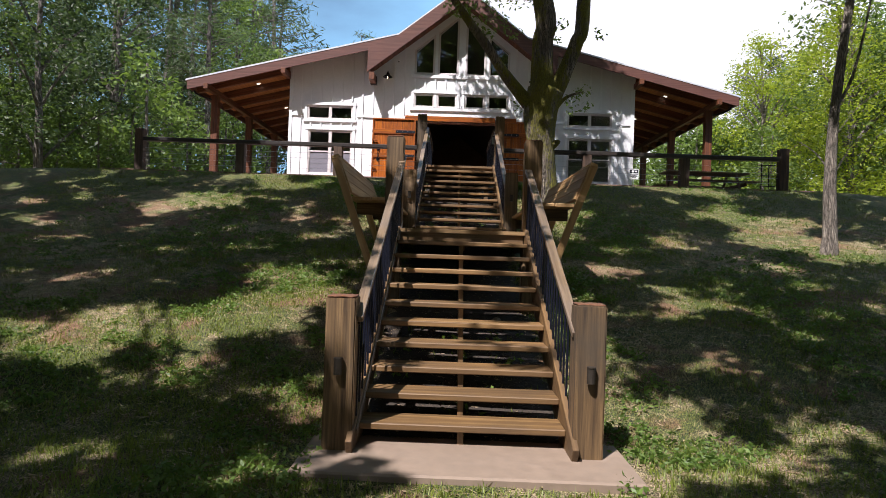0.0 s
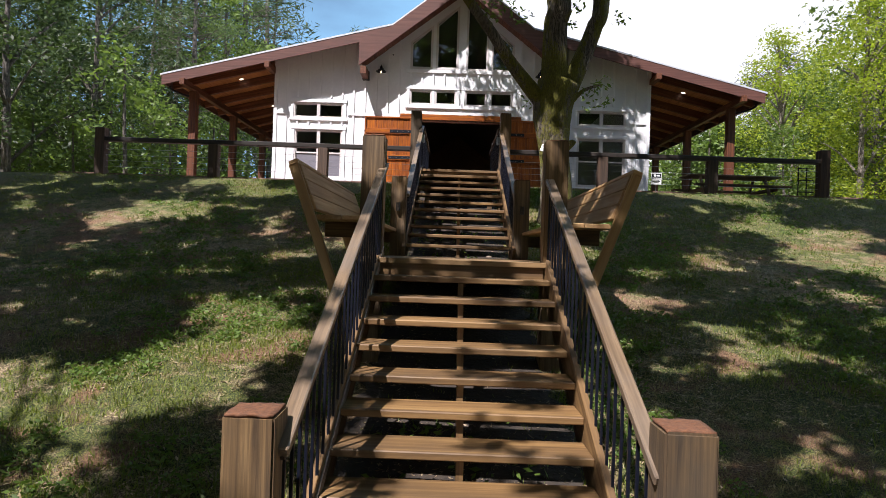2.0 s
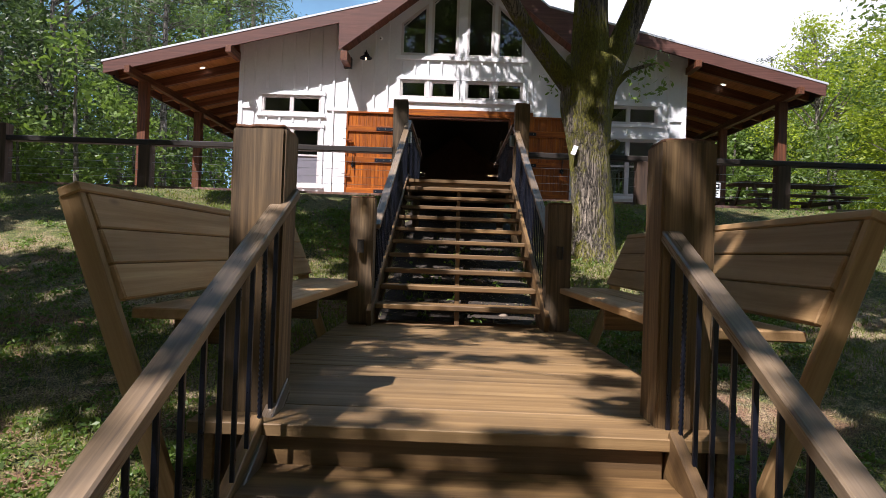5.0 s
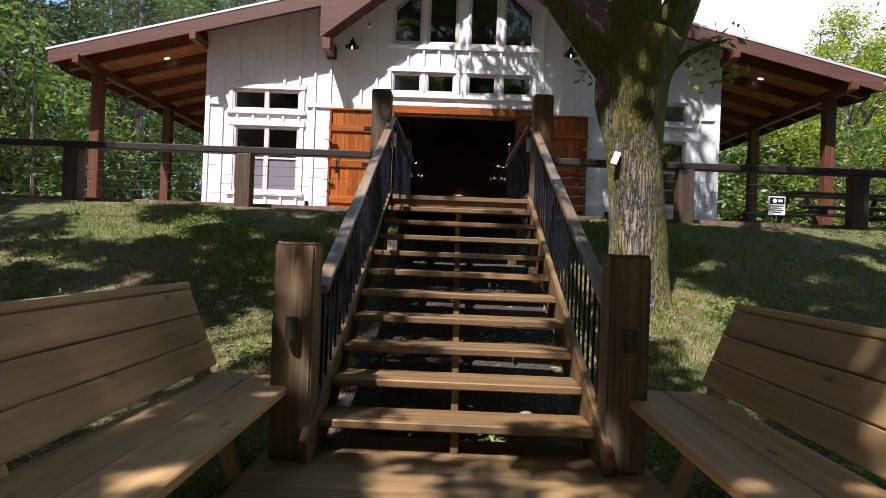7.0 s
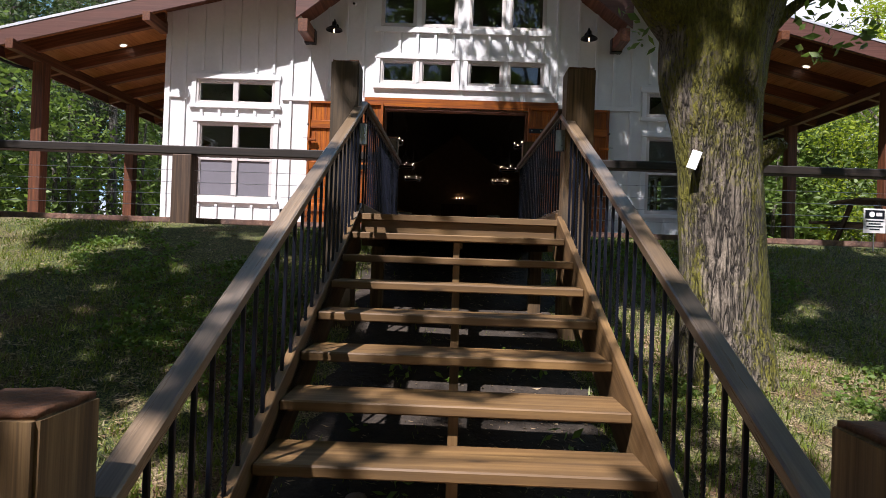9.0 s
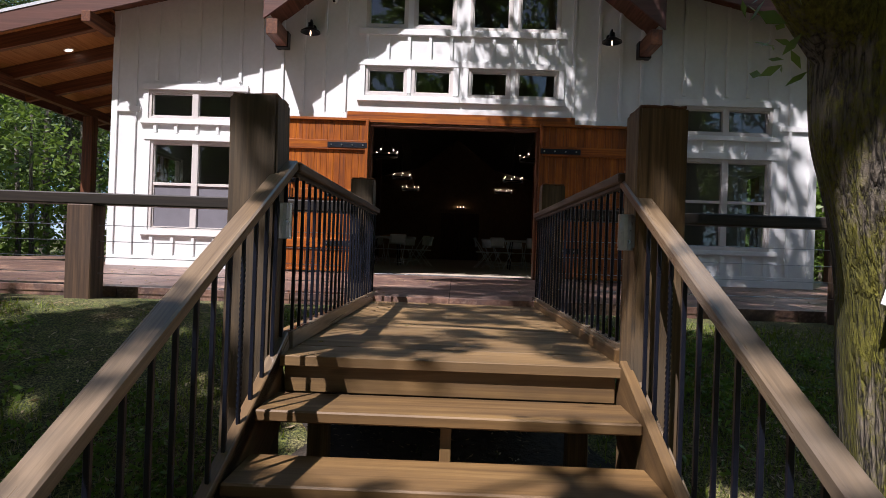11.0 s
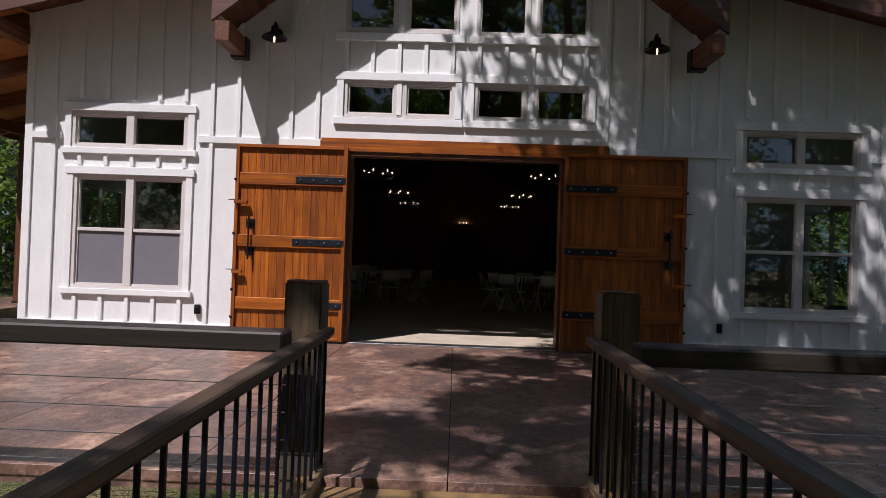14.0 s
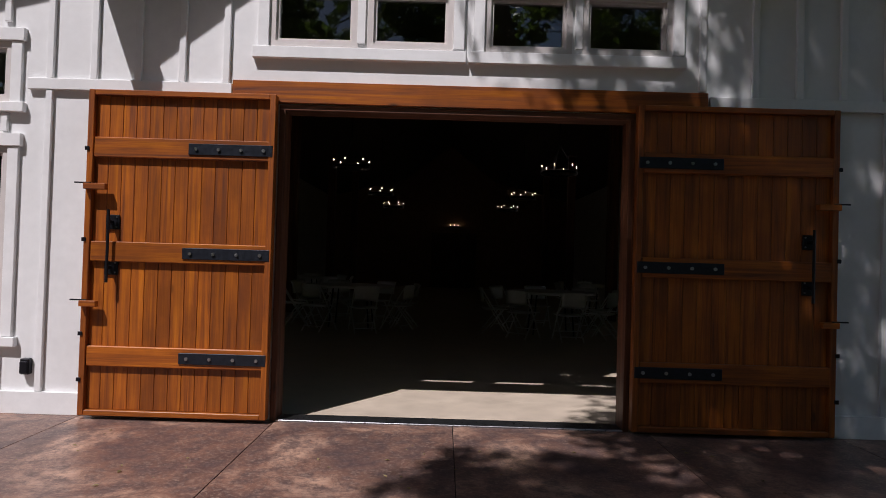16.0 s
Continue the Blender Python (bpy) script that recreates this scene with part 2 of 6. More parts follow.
def ground_mat():
    k = Nodes("thin_grass_and_clay_soil")
    v = k.coords((1, 1, 1), False)
    a = k.noise(v, 0.55, 6, 0.62, 2.1, 0.5)
    b = k.noise(v, 6.0, 7, 0.65)
    c = k.noise(v, 75.0, 7, 0.8)
    grass = k.ramp(c, (0.43, (0.007, 0.012, 0.003, 1)), (0.5, (0.052, 0.07, 0.012, 1)), (0.6, (0.19, 0.2, 0.04, 1)))
    straw = k.ramp(c, (0.43, (0.035, 0.023, 0.012, 1)), (0.5, (0.23, 0.17, 0.095, 1)), (0.6, (0.56, 0.45, 0.27, 1)))
    clay = k.ramp(c, (0.42, (0.06, 0.028, 0.015, 1)), (0.58, (0.27, 0.145, 0.08, 1)))
    d = k.noise(v, 1.3, 5, 0.6, 2.0, 0.3)
    # the lawn by the terrace is green; straw and clay show on the slope
    sep, low = k.add("ShaderNodeSeparateXYZ"), k.add("ShaderNodeMapRange")
    k.link(v, sep.inputs[0])
    for name, value in (("From Min", -8.6), ("From Max", -6.6), ("To Min", 0.9), ("To Max", 0.25)):
        low.inputs[name].default_value = value
    k.link(sep.outputs["Y"], low.inputs["Value"])
    bare = low.outputs["Result"]
    col = k.mix(k.mix(bare, grey(0.0), k.ramp(k.mix(0.5, a, b), (0.475, grey(0.0)), (0.565, grey(1.0)))), grass, straw)
    col = k.mix(k.mix(bare, grey(0.0), k.ramp(d, (0.52, grey(0.0)), (0.61, grey(0.95)))), col, clay)
    k.base(col)
    k.rough(0.95)
    k.bump(k.mix(0.5, b, c), 0.8, 0.03)
    return k.m


def bark(name, dark, light, moss, moss_amt, scale=1.0):
    """Furrowed bark: ridges drawn out along the trunk, paler flakes, and moss in patches."""
    k = Nodes(name)
    # thin connected furrows lie where the drawn-out noise crosses its middle
    v = k.coords((1, 1, 0.13), False)
    a = k.noise(v, 30.0 * scale, 3, 0.5, 2.2, 0.25)
    f = k.ramp(a, (0.36, grey(1.0)), (0.44, grey(0.62)), (0.5, grey(0.0)), (0.56, grey(0.62)), (0.64, grey(1.0)))
    b = k.noise(k.coords((1, 1, 0.4), False), 60.0 * scale, 6, 0.7, 2.0, 0.4)
    c = k.noise(k.coords((1, 1, 0.6), False), 3.2, 5, 0.6)
    h = k.mix(0.45, f, b)
    mid = tuple(0.45 * p + 0.55 * q for p, q in zip(dark, light))
    col = k.ramp(h, (0.22, dark), (0.5, mid), (0.78, light))
    col = k.mix(k.ramp(c, (0.4, grey(0.6)), (0.62, grey(0.0))), col, tuple(q * 0.35 for q in mid[:3]) + (1.0,))
    mo = k.noise(k.coords((1, 1, 0.4), False), 1.9, 7, 0.68)
    col = k.mix(k.ramp(k.mix(0.2, mo, b), (0.455, grey(0.0)), (0.52, grey(moss_amt))), col, k.ramp(b, (0.35, tuple(q * 0.35 for q in moss[:3]) + (1.0,)), (0.65, moss)))
    k.base(col)
    k.rough(0.92)
    k.bump(h, 1.0, 0.06)
    return k.m


def leaf(name, dark, light, through_amt=0.4):
    k = Nodes(name)
    g = k.add("ShaderNodeNewGeometry")
    oi = k.add("ShaderNodeObjectInfo")
    col = k.ramp(g.outputs["Random Per Island"], (0.0, dark), (1.0, light))
    n = k.noise(k.coords((1, 1, 1)), 0.5, 3, 0.5)
    col = k.mix(k.ramp(n, (0.4, grey(0.0)), (0.65, grey(0.5))), col, light)
    col = k.vary(col, 0.25)
    k.base(col)
    k.rough(0.5)
    tr = k.add("ShaderNodeBsdfTranslucent")
    k.link(k.mix(0.5, col, (light[0] * 1.3, light[1] * 1.4, light[2] * 0.6, 1)), tr.inputs["Color"])
    mx = k.add("ShaderNodeMixShader", Fac=through_amt)
    out = k.t.nodes["Material Output"]
    k.link(k.b.outputs["BSDF"], mx.inputs[1])
    k.link(tr.outputs["BSDF"], mx.inputs[2])
    k.link(mx.outputs["Shader"], out.inputs["Surface"])
    return k.m


def glass_mat():
    """A window pane: clear from afar and near, with a mirror's gloss that grows at grazing angles."""
    k = Nodes("window_glass")
    gl = k.add("ShaderNodeBsdfGlossy", Roughness=0.02, Color=(1, 1, 1, 1))
    tr = k.add("ShaderNodeBsdfTransparent", Color=(0.62, 0.66, 0.66, 1))
    fr = k.add("ShaderNodeFresnel", IOR=1.6)
    ad = k.add("ShaderNodeMath")
    ad.operation = "ADD"
    ad.inputs[1].default_value = 0.03
    k.link(fr.outputs["Fac"], ad.inputs[0])
    mx = k.add("ShaderNodeMixShader")
    k.link(ad.outputs["Value"], mx.inputs["Fac"])
    k.link(tr.outputs["BSDF"], mx.inputs[1])
    k.link(gl.outputs["BSDF"], mx.inputs[2])
    k.link(mx.outputs["Shader"], k.t.nodes["Material Output"].inputs["Surface"])
    return k.m


def glow(name, colour, strength):
    k = Nodes(name)
    k.b.inputs["Base Color"].default_value = colour
    k.b.inputs["Emission Color"].default_value = colour
    k.b.inputs["Emission Strength"].default_value = strength
    return k.m


PATIO, GROUND, GLASS = patio_mat(), ground_mat(), glass_mat()
OAKBARK = bark("mossy_grey_bark", (0.02, 0.015, 0.011, 1), (0.38, 0.315, 0.24, 1), (0.25, 0.235, 0.014, 1), 0.92)
THINBARK = bark("pale_scaly_bark", (0.11, 0.092, 0.075, 1), (0.52, 0.44, 0.35, 1), (0.13, 0.14, 0.07, 1), 0.2, 1.3)
FARBARK = bark("grey_brown_bark", (0.05, 0.04, 0.032, 1), (0.27, 0.235, 0.20, 1), (0.08, 0.09, 0.04, 1), 0.3, 0.6)
LEAF_DARK = leaf("deep_green_leaf", (0.018, 0.037, 0.012, 1), (0.07, 0.11, 0.033, 1))
LEAF_MID = leaf("mid_green_leaf", (0.05, 0.09, 0.018, 1), (0.16, 0.235, 0.05, 1))
LEAF_YEL = leaf("yellow_green_leaf", (0.11, 0.17, 0.012, 1), (0.4, 0.47, 0.042, 1), 0.55)
NEEDLE = leaf("pine_needle", (0.026, 0.05, 0.016, 1), (0.095, 0.14, 0.05, 1), 0.35)
WEED = leaf("weed_leaf", (0.05, 0.095, 0.015, 1), (0.16, 0.25, 0.045, 1), 0.4)
GRASS = leaf("grass_blade", (0.04, 0.065, 0.008, 1), (0.2, 0.245, 0.034, 1), 0.4)
LITTER = leaf("leaf_litter", (0.12, 0.066, 0.034, 1), (0.45, 0.34, 0.21, 1), 0.2)
# dark soil, coloured darker still for the shade under the stairs
SHADED_HUMUS = plain("shade_darkened_leaf_mould", (0.035, 0.026, 0.018, 1), 0.95, 0, 0.5, 22, 1.0, 0.02)
STRAW = leaf("dry_grass_blade", (0.11, 0.088, 0.04, 1), (0.4, 0.33, 0.17, 1), 0.3)
BULB = glow("warm_bulb", (1.0, 0.75, 0.46, 1), 8.0)
DOWNLIGHT = glow("downlight_lens", (1.0, 0.85, 0.62, 1), 1.6)
SOFTBULB = glow("amber_bulb", (1.0, 0.75, 0.45, 1), 2.2)


# ---- building helpers ----
BOXES = {}


def mesh_of(bm, name, material, smooth=False):
    me = bpy.data.meshes.new(name)
    bm.to_mesh(me)
    bm.free()
    me.materials.append(material)
    if smooth:
        for p in me.polygons:
            p.use_smooth = True
    return me


def thing(name, label, category, group="", at=(0, 0, 0), kind=""):
    ob = new(name)
    ob.empty_display_size = 0.1
    ob.location = at
    return tagged(ob, label, category, group, kind)


def put(name, me, parent=None, m=None, label=""):
    """A mesh object under a parent, at the world pose m."""
    ob = new(name, me)
    if m is not None:
        ob.matrix_basis = m
    if parent is not None:
        ob.parent = parent
        ob.matrix_parent_inverse = world_of(parent).inverted()
    if label:
        ob["label"] = label
    return ob


def world_of(ob):
    m = ob.matrix_basis.copy()
    if ob.parent:
        m = world_of(ob.parent) @ ob.matrix_parent_inverse @ m
    return m


def box_mesh(sx, sy, sz, material, bev=0.004, rough_edges=0.0):
    key = (round(sx, 4), round(sy, 4), round(sz, 4), material.name, bev)
    if key not in BOXES:
        bm = bmesh.new()
        bmesh.ops.create_cube(bm, size=1.0)
        bmesh.ops.scale(bm, vec=(sx, sy, sz), verts=bm.verts)
        if bev > 0:
            bmesh.ops.bevel(bm, geom=bm.edges[:], offset=min(bev, 0.45 * min(sx, sy, sz)), segments=1, affect="EDGES")
        BOXES[key] = mesh_of(bm, "box", material)
    return BOXES[key]


def box(name, lo, hi, material, parent=None, bev=0.004, label=""):
    """A chamfered box between two corners."""
    s = [b - a for a, b in zip(lo, hi)]
    c = [(a + b) / 2 for a, b in zip(lo, hi)]
    return put(name, box_mesh(*s, material, bev), parent, Matrix.Translation(c), label)


def bar(name, a, b, w, h, mats, parent=None, bev=0.004, up=(0, 0, 1), label=""):
    """A straight timber of width w and height h from a to b; its grain runs along it."""
    a, b = Vector(a), Vector(b)
    y = (b - a).normalized()
    x = y.cross(Vector(up)).normalized()
    z = x.cross(y)
    rot = Matrix((x, y, z)).transposed().to_4x4()
    mat = mats["y"] if isinstance(mats, dict) else mats
    return put(name, box_mesh(w, (b - a).length, h, mat, bev), parent, Matrix.Translation((a + b) / 2) @ rot, label)


def prism(name, outline, y0, y1, material, parent=None, label=""):
    """An upright slab: an outline in x and z, from y0 to y1."""
    bm = bmesh.new()
    f = [bm.verts.new((x, y0, z)) for x, z in outline]
    g = [bm.verts.new((x, y1, z)) for x, z in outline]
    n = len(f)
    bm.faces.new(f)
    bm.faces.new(g[::-1])
    for i in range(n):
        bm.faces.new((f[i], g[i], g[(i + 1) % n], f[(i + 1) % n]))
    bmesh.ops.recalc_face_normals(bm, faces=bm.faces)
    return put(name, mesh_of(bm, name, material), parent, None, label)


def rod_mesh(radius, length, material, seg=8, key="rod", top=None):
    k = (key, round(radius, 4), round(length, 4), material.name, seg, top)
    if k not in BOXES:
        bm = bmesh.new()
        bmesh.ops.create_cone(bm, cap_ends=True, segments=seg, radius1=radius, radius2=radius if top is None else top, depth=length)
        BOXES[k] = mesh_of(bm, key, material, False)
    return BOXES[k]


def rod(name, a, b, radius, material, parent=None, seg=8, label="", top=None):
    a, b = Vector(a), Vector(b)
    q = (b - a).to_track_quat("Z", "Y").to_matrix().to_4x4()
    return put(name, rod_mesh(radius, (b - a).length, material, seg, top=top), parent, Matrix.Translation((a + b) / 2) @ q, label)


def tube_rings(pts, radii, seg, wobble=0.0, seed=0):
    """Rings of a limb along a line of points: vertices and faces."""
    rnd = random.Random(seed)
    verts, faces = [], []
    side = Vector((1, 0.2, 0)).normalized()
    for i, (p, r) in enumerate(zip(pts, radii)):
        d = (pts[min(i + 1, len(pts) - 1)] - pts[max(i - 1, 0)]).normalized()
        side = (side - d * side.dot(d)).normalized()
        other = d.cross(side)
        for j in range(seg):
            t = 2 * math.pi * j / seg
            rr = r * (1 + wobble * noise.noise(Vector((p.x * 2 + math.cos(t) * 1.3, p.y * 2 + math.sin(t) * 1.3, p.z * 1.1 + seed))))
            verts.append(p + (side * math.cos(t) + other * math.sin(t)) * rr)
        if i:
            o = (i - 1) * seg
            for j in range(seg):
                faces.append((o + j, o + (j + 1) % seg, o + seg + (j + 1) % seg, o + seg + j))
    faces.append(tuple(range(seg))[::-1])
    faces.append(tuple(range(len(verts) - seg, len(verts))))
    return verts, faces


def curve_points(pts, n):
    """Points along a smooth line through the given ones."""
    pts = [Vector(p) for p in pts]
    out = []
    for i in range(len(pts) - 1):
        p0, p1, p2, p3 = pts[max(i - 1, 0)], pts[i], pts[i + 1], pts[min(i + 2, len(pts) - 1)]
        for s in range(n):
            t = s / n
            out.append(0.5 * ((2 * p1) + (p2 - p0) * t + (2 * p0 - 5 * p1 + 4 * p2 - p3) * t * t + (3 * p1 - p0 - 3 * p2 + p3) * t ** 3))
    return out + [pts[-1]]


def py_mesh(name, verts, faces, material, smooth=False):
    me = bpy.data.meshes.new(name)
    me.from_pydata([tuple(v) for v in verts], [], faces)
    me.materials.append(material)
    if smooth:
        me.polygons.foreach_set("use_smooth", [True] * len(me.polygons))
    me.update()
    return me


# ---- ground: foot of the hill, slope, terrace and woods floor ----
CX = 0.055                                             # middle of the stairs
PROFILE = [(-80, -3.3), (-24, -3.3), (-17.6, -3.2), (-16.4, -3.14), (-15.0, -2.8), (-13.0, -2.33), (-11.0, -1.90), (-9.5, -1.5), (-8.3, -1.1), (-7.2, -0.7),
           (-6.4, -0.40), (-5.8, -0.2), (-5.3, -0.075), (-4.6, -0.1), (30, -0.1), (90, 0.6)]


def ground_z(x, y):
    for (a, za), (b, zb) in zip(PROFILE, PROFILE[1:]):
        if y <= b:
            t = (y - a) / (b - a)
            break
    z = za + (zb - za) * t
    away = max(0.0, abs(x) - 9.0)
    if y > -8:
        z -= min(1.2, away * 0.035)
    bumps = 0.035 * noise.noise(Vector((x * 0.9, y * 0.9, 3.1))) + 0.06 * noise.noise(Vector((x * 0.25, y * 0.25, 8.2)))
    hold = min(1.0, max(0.0, (abs(y + 2.6) - 2.7) / 1.5)) if abs(x) < 9 else 1.0
    return z + bumps * hold * (1.0 if y < -5.2 else 0.5)


def axis_steps(inner, step, far):
    out, v, s = [], 0.0, step
    while v < far:
        out.append(v)
        if v > inner:
            s *= 1.22
        v += s
    return out + [far]


right = axis_steps(12, 0.3, 900)
xs = [-v for v in right[:0:-1]] + right
ys = [-10.0 - v for v in axis_steps(11, 0.3, 900)[:0:-1]] + [-10.0 + v for v in axis_steps(8, 0.3, 900)]
gv = [(x, y, ground_z(x, min(y, 89.0))) for y in ys for x in xs]
nx = len(xs)
gf = [(j * nx + i, j * nx + i + 1, (j + 1) * nx + i + 1, (j + 1) * nx + i) for j in range(len(ys) - 1) for i in range(nx - 1)
      if not (-5.4 < xs[i] and xs[i + 1] < 5.6 and 0.2 < ys[j] and ys[j + 1] < 23.8)]
ground = put("ground", py_mesh("ground", gv, gf, GROUND, True))
tagged(ground, "sloping hillside of thin grass, straw and bare clay", "ground", kind="structure")

# ---- patio of stamped concrete, cut by joints ----
patio = thing("patio", "red-brown stamped concrete terrace with cut joints", "patio", kind="structure")
px = [-9.0, -7.4, -5.9, -4.4, -2.8, -1.32, 0.03, 1.5, 2.95, 4.4, 5.95, 7.5, 9.15]
py = [-4.76, -0.02]
for a, b in zip(px, px[1:]):
    for c, d in zip(py, py[1:]):
        box("slab", (a + 0.003, c + 0.003, -0.16), (b - 0.003, d - 0.003, 0.0), PATIO, patio, 0.0015)
for a, b in ((-9.0, -5.75), (5.95, 9.15)):
    for i in range(6):
        box("slab", (a, -0.014 + i * 3.0, -0.16), (b, 2.98 + i * 3.0, 0.0), PATIO, patio, 0.003)
box("joint_bed", (-8.99, -4.72, -0.2), (9.14, -0.02, -0.012), plain("dark_joint_filler", (0.03, 0.024, 0.022, 1), 0.9), patio, 0.0)

# ---- the stairs ----
RISE_L, RUN_L, Y1_L, Z1_L = 0.1378, 0.272, -16.52, -2.975
RISE_U, RUN_U, Y1_U, Z1_U = 0.1395, 0.317, -10.75, -1.44
DECK_Z, LAND_Z = -0.045, -1.60
HALF = 0.675


def staircase(y1, z1, run, rise, n, foot_z):
    st = thing("staircase", "open-riser stairs of weathered brown planks on stringers", "stairs", "flights up the hill", (CX, y1, foot_z))
    for i in range(n):
        y, z = y1 + i * run, z1 + i * rise
        dz = 0.002 * math.sin(i * 2.3)
        box("tread", (CX - HALF, y, z - 0.042 + dz), (CX + HALF, y + 0.285, z + dz), TREAD["x"], st, 0.006)
    yt, zt = y1 + n * run, z1 + n * rise
    box("riser_board", (CX - HALF + 0.01, yt + 0.03, zt - 0.15), (CX + HALF - 0.01, yt + 0.065, zt - 0.042), TREAD["x"], st, 0.004)
    lo = Vector((0, y1 - 0.02, z1 - 0.13))
    hi = Vector((0, yt + 0.08, zt - 0.13))
    slope = (hi - lo).normalized()
    for x in (CX - HALF - 0.021, CX + HALF + 0.021):
        bar("stringer", (x, lo.y - 0.16, lo.z - 0.16 * slope.z / slope.y + 0.02), (x, hi.y, hi.z + 0.02), 0.04, 0.30, TREAD, st, 0.004)
    bar("stringer", (CX - 0.005, lo.y + 0.06, lo.z - 0.1), (CX - 0.005, hi.y + 0.05, hi.z - 0.12), 0.04, 0.12, TREAD, st, 0.004)
    for i in range(n):
        y, z = y1 + i * run, z1 + i * rise
        box("tread_block", (CX - 0.025, y + 0.05, z - 0.19), (CX + 0.015, y + 0.25, z - 0.043), TREAD["z"], st, 0.002)
    return st


staircase(Y1_L, Z1_L, RUN_L, RISE_L, 10, -3.11)
staircase(Y1_U, Z1_U, RUN_U, RISE_U, 10, LAND_Z)
foot = box("foot_slab", (CX - 0.99, -17.08, -3.25), (CX + 1.04, -16.35, -3.108), PALE, None, 0.012)
tagged(foot, "tan concrete pad at the foot of the stairs", "slab", kind="structure")


def deck(name, label, y0, y1, z, x0, x1, board):
    dk = thing(name, label, "deck", at=(CX, y0, z - 0.2))
    n = max(1, round((y1 - y0) / board))
    w = (y1 - y0) / n
    for i in range(n):
        box("deck_board", (x0, y0 + i * w + 0.001, z - 0.042), (x1, y0 + (i + 1) * w - 0.001, z + 0.0015 * math.sin(i * 1.7)), DECKWOOD["x"], dk, 0.003)
    for x in (x0 + 0.03, CX, x1 - 0.07):
        box("joist", (x, y0 + 0.07, z - 0.22), (x + 0.04, y1 - 0.02, z - 0.043), TREAD["y"], dk, 0.004)
    return dk


landing = deck("landing_deck", "stair landing of weathered planks between two benches", Y1_L + 10 * RUN_L, Y1_U + 0.3, LAND_Z, CX - 0.93, CX + 0.93, 0.285)
for x in (CX - 0.85, CX + 0.8):
    for y in (-13.3, -10.8):
        box("support_post", (x, y, ground_z(x, y) - 0.2), (x + 0.09, y + 0.09, LAND_Z - 0.22), POST["z"], landing, 0.004)
walkway = deck("walkway_deck", "short plank bridge from the stairs to the terrace", Y1_U + 10 * RUN_U, -4.768, DECK_Z, CX - HALF - 0.02, CX + HALF + 0.02, 0.285)
for x in (CX - 0.62, CX + 0.53):
    for y in (-7.3, -6.0):
        box("support_post", (x, y, ground_z(x, y) - 0.2), (x + 0.09, y + 0.09, DECK_Z - 0.22), POST["z"], walkway, 0.004)
for s in (-1, 1):
    x = CX + s * (HALF + 0.06)
    box("kick_board", (x - 0.05, -7.44, DECK_Z - 0.03), (x + 0.05, -4.785, DECK_Z + 0.055), TREAD["y"], walkway, 0.006)


def newel(x, y, z0, z1, lamp=True, w=0.19):
    """A heavy timber post with a small shaded lamp cup on its front; x, y: the middle of its front face."""
    po = thing("newel_post", "heavy square weathered timber newel post" + (" with a bronze lamp" if lamp else ""), "post", "stair posts", (x, y + w / 2, z0))
    bm = bmesh.new()
    bmesh.ops.create_cube(bm, size=1.0)
    bmesh.ops.scale(bm, vec=(w, w, z1 - z0), verts=bm.verts)
    bmesh.ops.subdivide_edges(bm, edges=[e for e in bm.edges if abs(e.verts[0].co.z - e.verts[1].co.z) > 0.1], cuts=6)
    bmesh.ops.bevel(bm, geom=bm.edges[:], offset=0.009, segments=2, affect="EDGES")
    for v in bm.verts:
        v.co.x += 0.004 * noise.noise(Vector((x * 3, y, v.co.z * 2.2)))
        v.co.y += 0.004 * noise.noise(Vector((x * 3, y + 9, v.co.z * 2.2)))
        if v.co.z > (z1 - z0) / 2 - 0.02:
            v.co.z += 0.006 * noise.noise(Vector((v.co.x * 20, v.co.y * 20, x + y)))
    put("post", mesh_of(bm, "post", POST["z"]), po, Matrix.Translation((x, y + w / 2, (z0 + z1) / 2)))
    bm = bmesh.new()
    bmesh.ops.create_grid(bm, x_segments=7, y_segments=7, size=w / 2 - 0.008)
    for v in bm.verts:
        v.co.z = 0.006 + 0.006 * noise.noise(Vector((v.co.x * 24, v.co.y * 24, x + y)))
    bmesh.ops.solidify(bm, geom=bm.faces[:], thickness=0.012)
    put("end_grain", mesh_of(bm, "end_grain", ENDGRAIN, True), po, Matrix.Translation((x, y + w / 2, z1)), "rough reddish cut top of the post")
    if lamp:
        zl = z0 + 0.62
        la = rod("post_lamp", (x, y - 0.028, zl - 0.05), (x, y - 0.028, zl + 0.045), 0.026, BRASSY, po, 12, "aged bronze lamp cup")
        box("lamp_plate", (x - 0.022, y - 0.012, zl - 0.035), (x + 0.022, y + 0.004, zl + 0.05), BRASSY, la, 0.003)
        rod("lamp_cap", (x, y - 0.028, zl + 0.045), (x, y - 0.028, zl + 0.053), 0.029, BRASSY, la, 12)
    return po


PXO = 0.785                                            # post centres, out from the middle of the stairs
for s in (-1, 1):
    x = CX + s * PXO
    newel(x, -16.68, -3.2, -2.15)
    newel(CX + s * 0.765, -13.66, ground_z(x, -13.4) - 0.2, -0.582, False)
    newel(x, -10.887, LAND_Z, -0.588)
    x = CX + s * 0.8
    top = newel(x, -7.63, ground_z(x, -7.6) - 0.2, 0.982, False)
    xi = CX + s * (0.8 - 0.128)
    la = rod("post_lamp", (xi, -7.6, 0.42), (xi, -7.6, 0.56), 0.03, STEEL, top, 14, "brushed steel lamp cup")
    box("lamp_plate", (min(xi, xi + s * 0.03), -7.625, 0.43), (max(xi, xi + s * 0.03), -7.575, 0.55), STEEL, la, 0.002)
    newel(CX + 0.015 + s * 0.805, -4.78, -0.25, 0.987, False)


